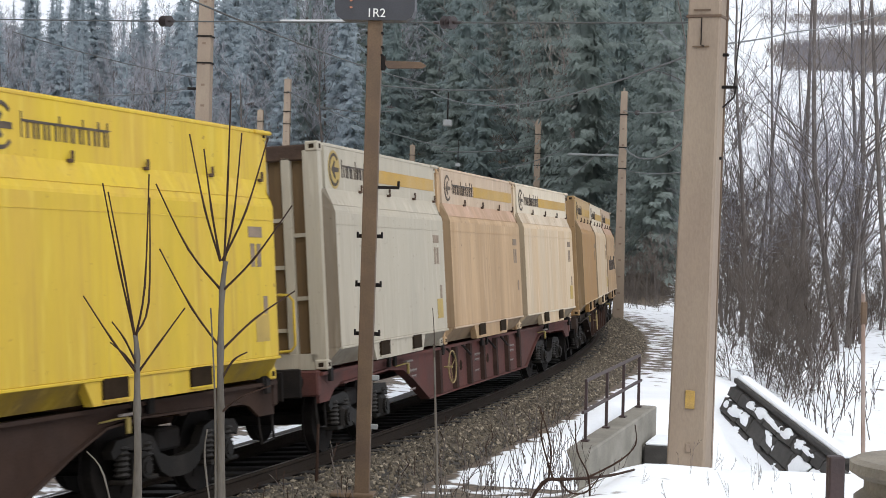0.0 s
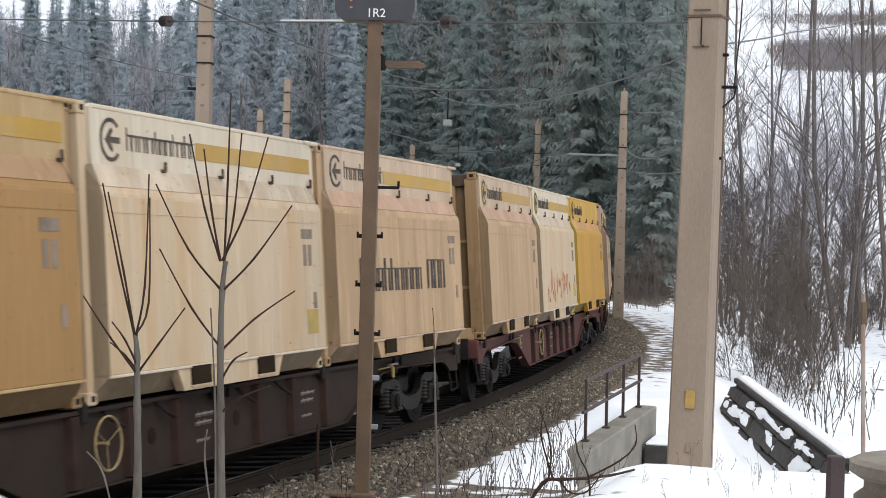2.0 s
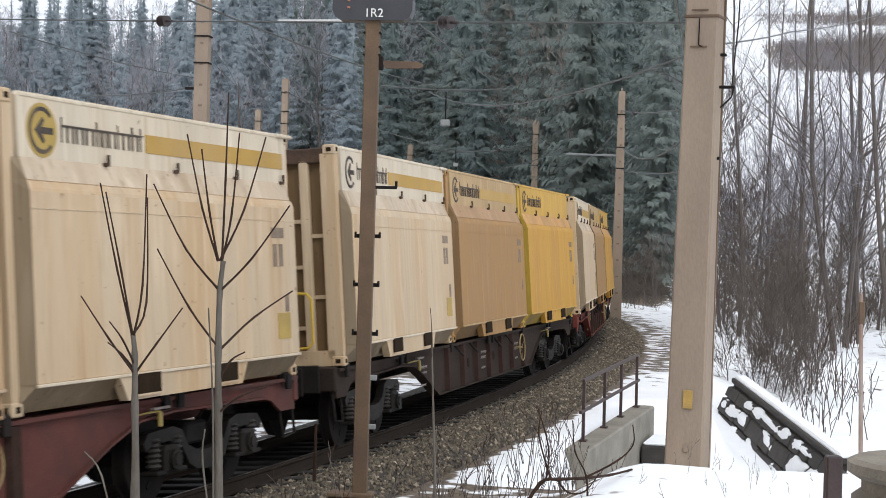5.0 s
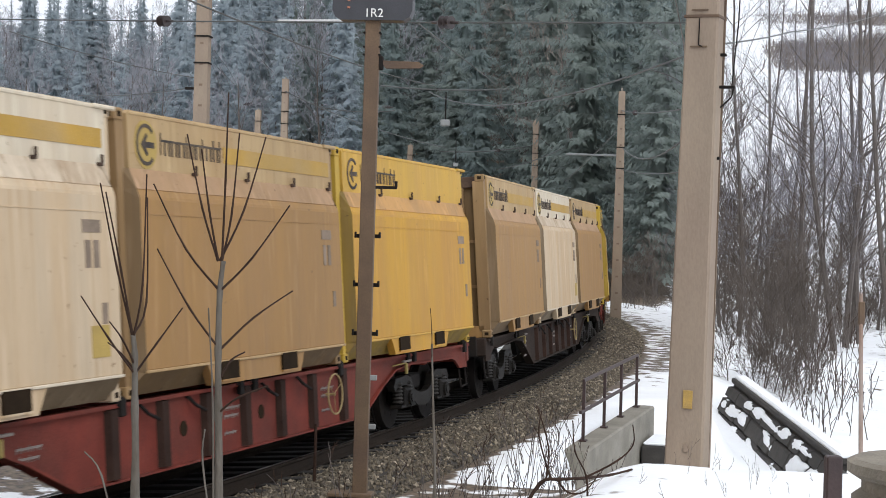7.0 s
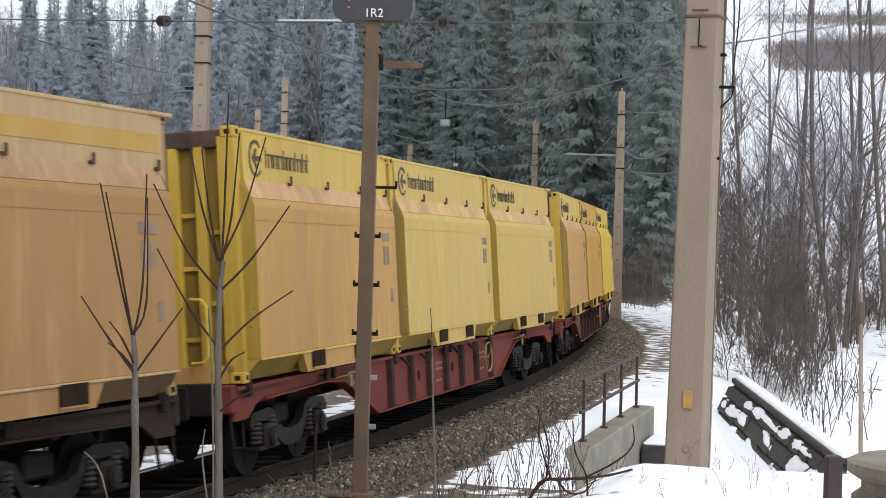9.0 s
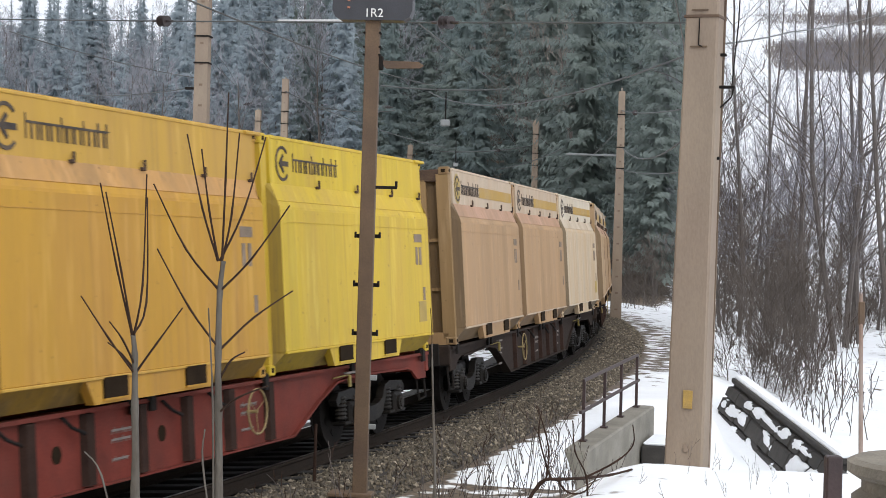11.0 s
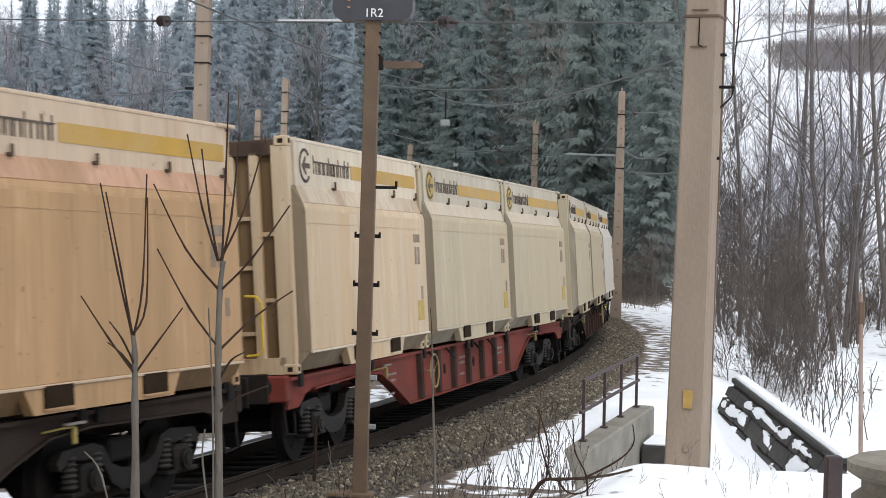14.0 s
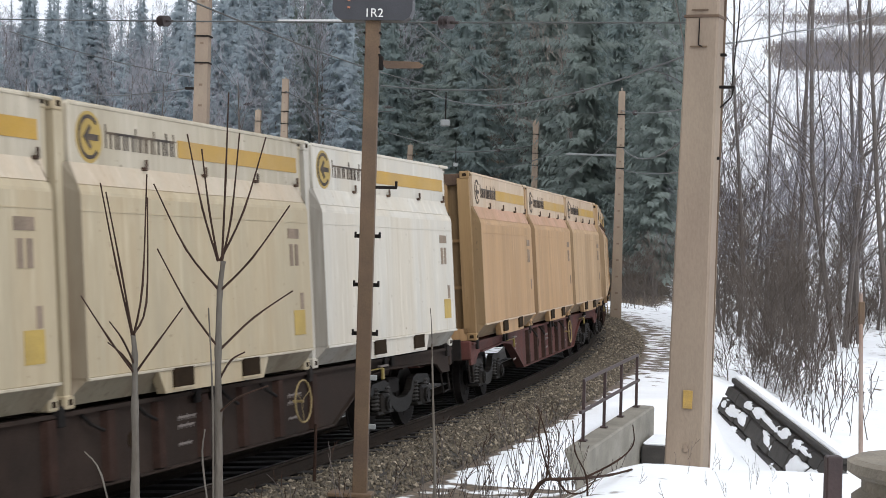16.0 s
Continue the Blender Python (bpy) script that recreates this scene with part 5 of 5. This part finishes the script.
def branchy(seed, h, lean=0.05, depth=4, spread=0.55, thick=0.014, first=0.3, kids=(4, 3, 3, 2), up=0.25, least=1.0, reach=(0.28, 0.48)):
    """A bare tree: trunk and boughs as one mesh, fine twigs as another; tapered 3 to 6 sided limbs."""
    rng = random.Random(seed)
    big_v, big_f, small_v, small_f = [], [], [], []

    def limb(p, d, ln, r, level):
        vs, fs = (big_v, big_f) if level < 2 else (small_v, small_f)
        n = 6 if level == 0 else (5 if level == 1 else 3)
        segs = (9, 5, 3, 2)[min(level, 3)]
        ringp = None
        pts = []
        q = Vector(p)
        dd = Vector(d)
        for i in range(segs + 1):
            t = i / segs
            rr = max(r * (1 - 0.8 * t), 0.004 * least)
            side = dd.orthogonal().normalized()
            other = dd.cross(side).normalized()
            cur = len(vs)
            for k in range(n):
                a = k * math.tau / n
                vs.append(tuple(q + (side * math.cos(a) + other * math.sin(a)) * rr))
            if ringp is not None:
                for k in range(n):
                    fs.append((ringp + k, ringp + (k + 1) % n, cur + (k + 1) % n, cur + k))
            ringp = cur
            pts.append((q.copy(), dd.copy(), rr, t))
            w = 0.04 if level == 0 else 0.16
            dd = (dd + Vector((rng.gauss(0, w), rng.gauss(0, w), rng.gauss(0, w) + (up * 0.2 if level else 0.02)))).normalized()
            q = q + dd * ln / segs
        if level + 1 < depth:
            cnt = kids[level] if level else kids[0] + int(h * 0.6)
            for c in range(cnt):
                t = rng.uniform(first if level == 0 else 0.2, 0.97)
                i = min(int(t * segs), segs - 1)
                a, b = pts[i], pts[i + 1]
                f = t * segs - i
                base = a[0].lerp(b[0], f)
                axis = a[1]
                around = Vector((rng.gauss(0, 1), rng.gauss(0, 1), rng.gauss(0, 1))).cross(axis).normalized()
                nd = (axis * (1 - spread) + around * spread + Vector((0, 0, up))).normalized()
                limb(base, nd, ln * rng.uniform(*(reach if level == 0 else (0.28, 0.48))) * (1.1 - 0.5 * t if level == 0 else 1), (a[2] * (1 - f) + b[2] * f) * (0.34 if level == 0 else 0.5), level + 1)

    limb((0, 0, -0.3), (rng.gauss(0, lean), rng.gauss(0, lean), 1), h, thick * h, 0)
    out = []
    for nm, vs, fs in (("trunk", big_v, big_f), ("crown", small_v, small_f)):
        me = bpy.data.meshes.new(nm)
        me.from_pydata(vs, [], fs)
        out.append(me)
    return out


def make_bare(seed, h, label, group, twig=None, name="bare_tree", **kw):
    t = thing(name, pose(0, 0, -80), label, name.split("_")[-1], group)
    a, b = branchy(seed, h, **kw)
    a.materials.append(BARK), b.materials.append(twig or BRUSH)
    new("trunk", a).parent = t
    new("crown", b).parent = t
    return t


def wooded_hill():
    rng = random.Random(5)
    green = [make_spruce(11 + i, h, r, m, "tall spruce on the wooded slope, its green paled for haze", low=lo, shape=sh) for i, (h, r, m, lo, sh) in enumerate(((24, 4.6, HAZY_NEEDLES, 0.04, 0.75), (28, 5.0, HAZY_NEEDLES, 0.04, 0.85), (21, 5.2, HAZY_PINE, 0.12, 0.5)))]
    # Blue and pale kinds carry the far hill's haze in their colour.
    blue = [make_spruce(21 + i, h, r, HAZY_BLUE_NEEDLES, "distant spruce with blue-grey haze put into its colour", low=0.06) for i, (h, r) in enumerate(((24, 4.6), (29, 5.0)))]
    brown = [make_bare(31 + i, 17, "bare brown broadleaf tree on the hillside", "bare trees on the hillside", BRUSH, thick=0.011, kids=(8, 5, 4, 3), up=0.35, least=4) for i in range(2)]
    pale = [make_bare(41 + i, 17, "bare hillside tree with haze put into its pale twigs", "bare trees on the hillside", HAZY_TWIG, thick=0.011, kids=(8, 5, 4, 3), up=0.35, least=4.5) for i in range(2)]
    used = []
    tries = 0
    while len(used) < 310 and tries < 12000:
        tries += 1
        left = tries % 2
        ang = rng.uniform(-0.285, -0.06) if left else rng.uniform(-0.06, 0.142)
        dist = 190 + 190 * rng.random() if left else 112 + 210 * rng.random() ** 1.3
        x, y = math.sin(ang) * dist, math.cos(ang) * dist
        d = float(lateral(x, y)[0][0])
        if d < 10 or any((x - q[0]) ** 2 + (y - q[1]) ** 2 < 4.8 ** 2 for q in used):
            continue
        used.append((x, y))
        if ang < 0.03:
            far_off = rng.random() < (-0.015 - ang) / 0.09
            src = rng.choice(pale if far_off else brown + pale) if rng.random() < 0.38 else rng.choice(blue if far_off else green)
        else:
            src = rng.choice(brown) if rng.random() < 0.1 else rng.choice(green + green[2:])
        k = rng.uniform(0.9, 1.3)
        c = copy_thing(src, pose(x, y, z_at(x, y) - 0.2, rng.uniform(-2, 2), rng.uniform(-2, 2), rng.uniform(0, 360)))
        c.scale = (k, k, k)
    for t in green + blue + brown + pale:
        drop_part(t)


wooded_hill()


def right_wood():
    rng = random.Random(9)
    kinds = [make_bare(51 + i, h, "slender bare grey-brown tree on the snowy bank", "bare trees on the bank", GREY_TWIG, lean=0.03, thick=0.006, kids=(22, 7, 4, 3), up=0.3, first=0.16, least=0.65, spread=0.64, reach=(0.15, 0.3)) for i, h in enumerate((14, 16, 18, 12))]
    # the stout stems that stand out, leaning a little towards the track
    for x, y, tilt, turn, src in ((14.1, 60, -4.0, 20, 2), (14.9, 62, -3.0, 130, 2), (16.2, 65, -1.5, 250, 1), (12.9, 61, -1.0, 80, 1), (11.2, 63, 0.5, 200, 0), (15.6, 58, -6.0, 310, 1)):
        c = copy_thing(kinds[src], pose(x, y, z_at(x, y) - 0.1, 0, tilt, 0) @ pose(0, 0, 0, 0, 0, turn))
        c.scale = (1.15,) * 3
    for i in range(11):
        y = rng.uniform(62, 100)
        x = y * rng.uniform(0.165, 0.30)
        copy_thing(rng.choice(kinds), pose(x, y, z_at(x, y) - 0.1, rng.uniform(-4, 4), rng.uniform(-4, 4), rng.uniform(0, 360)))
    for i in range(26):
        y = rng.uniform(92, 135)
        x = y * rng.uniform(0.17, 0.29)
        c = copy_thing(rng.choice(kinds), pose(x, y, z_at(x, y) - 0.1, rng.uniform(-4, 4), rng.uniform(-4, 4), rng.uniform(0, 360)))
        c.scale = (0.8,) * 3
    for t in kinds:
        drop_part(t)
    shrubs = [make_bare(61 + i, h, "tangled bare shrub at the edge of the stream bed", "bare shrubs", SHRUB, "bare_shrub", lean=0.2, thick=0.006, kids=(16, 6, 4, 2), up=0.4, first=0.02, least=1.3) for i, h in enumerate((3.2, 2.6, 4.2))]
    for i in range(24):
        y = rng.uniform(41, 62)
        x = y * rng.uniform(0.178, 0.225) if i % 3 else y * rng.uniform(0.17, 0.28)
        copy_thing(rng.choice(shrubs), pose(x, y, z_at(x, y) - 0.05, rng.uniform(-12, 12), rng.uniform(-12, 12), rng.uniform(0, 360)))
    for i in range(44):
        y = rng.uniform(62, 90)
        x = y * rng.uniform(0.168, 0.29)
        c = copy_thing(rng.choice(shrubs), pose(x, y, z_at(x, y) - 0.05, rng.uniform(-14, 14), rng.uniform(-14, 14), rng.uniform(0, 360)))
        k = rng.uniform(0.8, 1.5)
        c.scale = (k, k, k)
    for i in range(16):
        x, y = rng.uniform(9.5, 13.0), rng.uniform(86, 104)
        copy_thing(rng.choice(shrubs), pose(x, y, z_at(x, y) - 0.05, rng.uniform(-12, 12), rng.uniform(-12, 12), rng.uniform(0, 360)))
    # low brush on the bank above the wing wall
    for i in range(9):
        y = rng.uniform(42, 49)
        x = y * rng.uniform(0.18, 0.212)
        c = copy_thing(rng.choice(shrubs), pose(x, y, z_at(x, y) - 0.05, rng.uniform(-20, 20), rng.uniform(-20, 20), rng.uniform(0, 360)))
        k = rng.uniform(0.55, 0.85)
        c.scale = (k, k, k)
    # dense thicket at the foot of the slope
    for i in range(11):
        y = rng.uniform(72, 92)
        x = y * rng.uniform(0.158, 0.198)
        c = copy_thing(rng.choice(shrubs), pose(x, y, z_at(x, y) - 0.05, rng.uniform(-6, 6), rng.uniform(-6, 6), rng.uniform(0, 360)))
        k = rng.uniform(1.7, 2.6)
        c.scale = (k, k, k)
    weeds = [make_bare(71 + i, h, "dry brown weed stalk poking out of the snow", "weed stalks", TWIG, "weed_stalk", lean=0.25, thick=0.006, kids=(2, 2, 2, 1), up=0.5, first=0.3, depth=3, least=0.9) for i, h in enumerate((1.0, 0.7, 1.3))]
    for i in range(150):
        s, lat = rng.uniform(-6, 11), rng.uniform(2.9, 4.7)
        p = beside(s, lat)
        if p.y > 25.5:
            continue
        copy_thing(rng.choice(weeds), pose(p.x, p.y, z_at(p.x, p.y), rng.uniform(-10, 10), rng.uniform(-10, 10), rng.uniform(0, 360)))
    for i in range(26):
        y = rng.uniform(34, 44)
        x = y * rng.uniform(0.21, 0.26)
        c = copy_thing(rng.choice(weeds), pose(x, y, z_at(x, y), rng.uniform(-6, 6), rng.uniform(-6, 6), rng.uniform(0, 360)))
        c.scale = (2.2,) * 3
    for i in range(22):
        x, y = rng.uniform(0.9, 4.4), rng.uniform(14.5, 18.4)
        c = copy_thing(rng.choice(weeds), pose(x, y, z_at(x, y) - 0.02, rng.uniform(-25, 25), rng.uniform(-25, 25), rng.uniform(0, 360)))
        k = rng.uniform(0.2, 0.5)
        c.scale = (k, k, k)
    for t in shrubs + weeds:
        drop_part(t)


right_wood()


# ---- two saplings before the train ----
def stem(bm, pts, r0, r1, n=7):
    """A tapered bent shoot through the points."""
    pts = [Vector(p) for p in pts]
    fine = []
    for i in range(len(pts) - 1):
        p0, p1, p2, p3 = pts[max(i - 1, 0)], pts[i], pts[i + 1], pts[min(i + 2, len(pts) - 1)]
        for k in range(4):
            t = k / 4
            fine.append(0.5 * ((2 * p1) + (p2 - p0) * t + (2 * p0 - 5 * p1 + 4 * p2 - p3) * t * t + (3 * p1 - p0 - 3 * p2 + p3) * t ** 3))
    fine.append(pts[-1])
    prev = None
    for i, q in enumerate(fine):
        d = (fine[min(i + 1, len(fine) - 1)] - fine[max(i - 1, 0)]).normalized()
        side = d.cross(Vector((0.1, 1, 0.05))).normalized()
        other = d.cross(side)
        r = (r0 + (r1 - r0) * i / (len(fine) - 1)) * (1 + (0.25 if i % 4 == 0 else 0))
        cur = [bm.verts.new(q + (side * math.cos(k * math.tau / n) + other * math.sin(k * math.tau / n)) * r) for k in range(n)]
        if prev:
            for k in range(n):
                bm.faces.new((prev[k], prev[(k + 1) % n], cur[(k + 1) % n], cur[k]))
        prev = cur
    bm.faces.new(prev)
    return bm


def sapling(base, trunk, shoots, label, r=0.026):
    g = z_at(base[0], base[1])
    t = thing("sapling", pose(base[0], base[1], g), label, "sapling", "saplings beside the track")
    up = base[2] - g
    part("trunk", stem(B(), [(0, 0, -0.2)] + [(x - 0.0287 * z, 0, z + up) for x, z in trunk], r, r * 0.5), STEM, t, "", True)
    rng = random.Random(len(shoots))
    for x0, z0, x1, z1, x2, z2 in shoots:
        y = rng.uniform(-0.25, 0.25)
        part("shoot", stem(B(), [(x0 - 0.0287 * z0, 0, z0 + up), (x1 - 0.0287 * z1, y * 0.5, z1 + up), (x2 - 0.0287 * z2, y, z2 + up)], r * 0.28, r * 0.14, 6), STEM if z0 < 0 else TWIG, t, "", True)
    return t


sapling((-1.22, 9.5, 1.39), [(0, 0), (0.0, 0.5), (0.0, 0.84), (0.01, 1.17), (0.03, 1.34)],
        [(0.02, 1.3, 0.05, 1.8, 0.075, 2.28), (0.02, 1.34, 0.07, 1.6, 0.11, 2.07), (0.01, 1.34, 0.14, 1.63, 0.26, 2.05), (0, 1.34, -0.1, 1.63, -0.2, 2.06),
         (0, 1.34, -0.04, 1.63, -0.07, 1.96), (0.01, 1.17, -0.17, 1.4, -0.34, 1.76), (0.01, 1.17, 0.2, 1.36, 0.42, 1.66), (0.01, 0.84, -0.15, 1.07, -0.32, 1.4),
         (0.01, 0.84, 0.19, 1.02, 0.41, 1.18), (0, 0.48, 0.12, 0.58, 0.3, 0.66), (0, 0.66, 0.07, 0.78, 0.15, 0.83), (-0.03, -0.4, -0.02, 0.5, -0.035, 1.08), (-0.02, -0.3, -0.08, 0.2, -0.06, 0.4)],
        "young bare sapling with upright shoots before the train")
sapling((-1.69, 9.5, 1.38), [(0, 0), (0.0, 0.5), (0.0, 0.8), (-0.01, 0.92)],
        [(-0.01, 0.9, -0.1, 1.3, -0.19, 1.77), (-0.01, 0.9, -0.07, 1.28, -0.15, 1.72), (-0.01, 0.9, 0.06, 1.2, 0.1, 1.82), (-0.01, 0.92, 0.05, 1.1, 0.04, 1.7),
         (0, 0.7, -0.12, 0.9, -0.25, 1.14), (0.0, 0.7, 0.12, 0.87, 0.27, 1.08), (0, 0.72, -0.09, 0.8, -0.19, 0.86), (0, 0.75, -0.05, 0.9, -0.1, 1.0), (-0.1, -0.3, -0.19, 0.12, -0.29, 0.25)],
        "young bare sapling with a forked top before the train")
sapling((0.0, 12.0, 1.05), [(0, 0), (-0.01, 0.6), (-0.02, 1.1)], [(-0.02, 1.0, -0.02, 1.2, -0.03, 1.36)], "thin single shoot beside the ballast", 0.012)
def far_brush():
    """Strips of bare brush across the far snowy slope, thinning out towards the track."""
    rng = random.Random(44)
    v, f = [], []

    def twigs(count, x0, x1, y0, y1, tall):
        for i in range(count):
            u = rng.random() ** 0.8
            x, y = x0 + (x1 - x0) * u, rng.uniform(y0, y1)
            z = (y - 170) * 0.385 - 0.6
            h = tall * (0.25 + 0.75 * u) * rng.uniform(0.3, 1.1)
            bend, w, lift = Vector((rng.gauss(0, 0.35), rng.gauss(0, 0.35), 1)), rng.uniform(0.03, 0.07), rng.random() * 0.4 * h
            q, b0 = Vector((x, y, z)) + bend * lift, len(v)
            v.extend([tuple(q - Vector((w, 0, 0))), tuple(q + Vector((w, 0, 0))), tuple(q + bend * h)])
            f.append((b0, b0 + 1, b0 + 2))

    twigs(11000, 48.5, 76, 248, 262, 4.6)
    twigs(3500, 50, 80, 276, 282, 2.2)
    twigs(3000, 66, 80, 236, 240, 3.0)
    me = bpy.data.meshes.new("far_brush")
    me.from_pydata(v, [], f)
    me.materials.append(BRUSH)
    tagged(new("far_brush", me), "bare brown brush in strips on the far snowy slope", "brush", kind="stuff")


far_brush()


# ---- bent branch on the near bank ----
def bank_branch():
    t = thing("bent_branch", pose(1.4, 16.0, 0.45), "dark bent bare branch lying over the snowy bank", "branch")
    part("bough", stem(B(), [(-0.62, 0.0, -0.2), (-0.4, 0, 0.17), (-0.22, 0, 0.21), (0.02, 0.2, 0.2), (0.35, 1.0, 0.13), (0.66, 1.7, 0.1)], 0.019, 0.011), TWIG, t, "", True)
    for pts in (((0.05, 0, -0.1), (0.035, 0, 0.24), (-0.08, 0, 0.48), (-0.11, 0, 0.77)), ((0.035, 0, 0.24), (0.32, 0, 0.4), (0.47, 0, 0.56), (0.46, 0, 0.75)),
                ((-0.245, 0, 0.21), (-0.14, 0, 0.09), (0.02, 0, 0.1), (0.17, 0.1, 0.27)), ((-0.35, 0, 0.19), (-0.33, 0, 0.5), (-0.45, 0, 0.9)), ((-0.3, 0, 0.2), (-0.42, 0.1, 0.6), (-0.4, 0.1, 0.85))):
        part("twig", stem(B(), pts, 0.011, 0.005, 5), TWIG, t, "", True)


bank_branch()


# ---- what moves ----
def motions():
    times = [0, 0.5, 1, 1.5, 2, 2.5, 3, 3.5, 4, 4.8, 5.7, 6.5, 7, 7.5, 8, 8.5, 9, 9.8, 10.7, 11.5, 12, 12.5, 13, 13.5, 14, 14.5, 15, 15.5, 16]
    for ob, j, k in train:
        rows = []
        for t in times:
            m = wagon_pose(j * WAGON - travelled(t))
            rows.append((t, m if k is None else m @ pose(k * PITCH, 0, DECK)))
        walk(ob, rows)
        if k is None:
            # wheels turn while the wagon runs through the open curve
            mine = [w for w in ob.children if w.name.startswith("wheelset")]
            ticks = [i / 30 for i in range(481) if i in (0, 480) or -24 < j * WAGON - travelled(i / 30) < 62]
            for w in mine:
                at = w.location.copy()
                walk(w, [(t, pose(*at, 0, -math.degrees(travelled(min(max(t, ticks[min(1, len(ticks) - 1)]), ticks[-2] if len(ticks) > 1 else t)) / 0.46) % 360, 0)) for t in ticks])


motions()
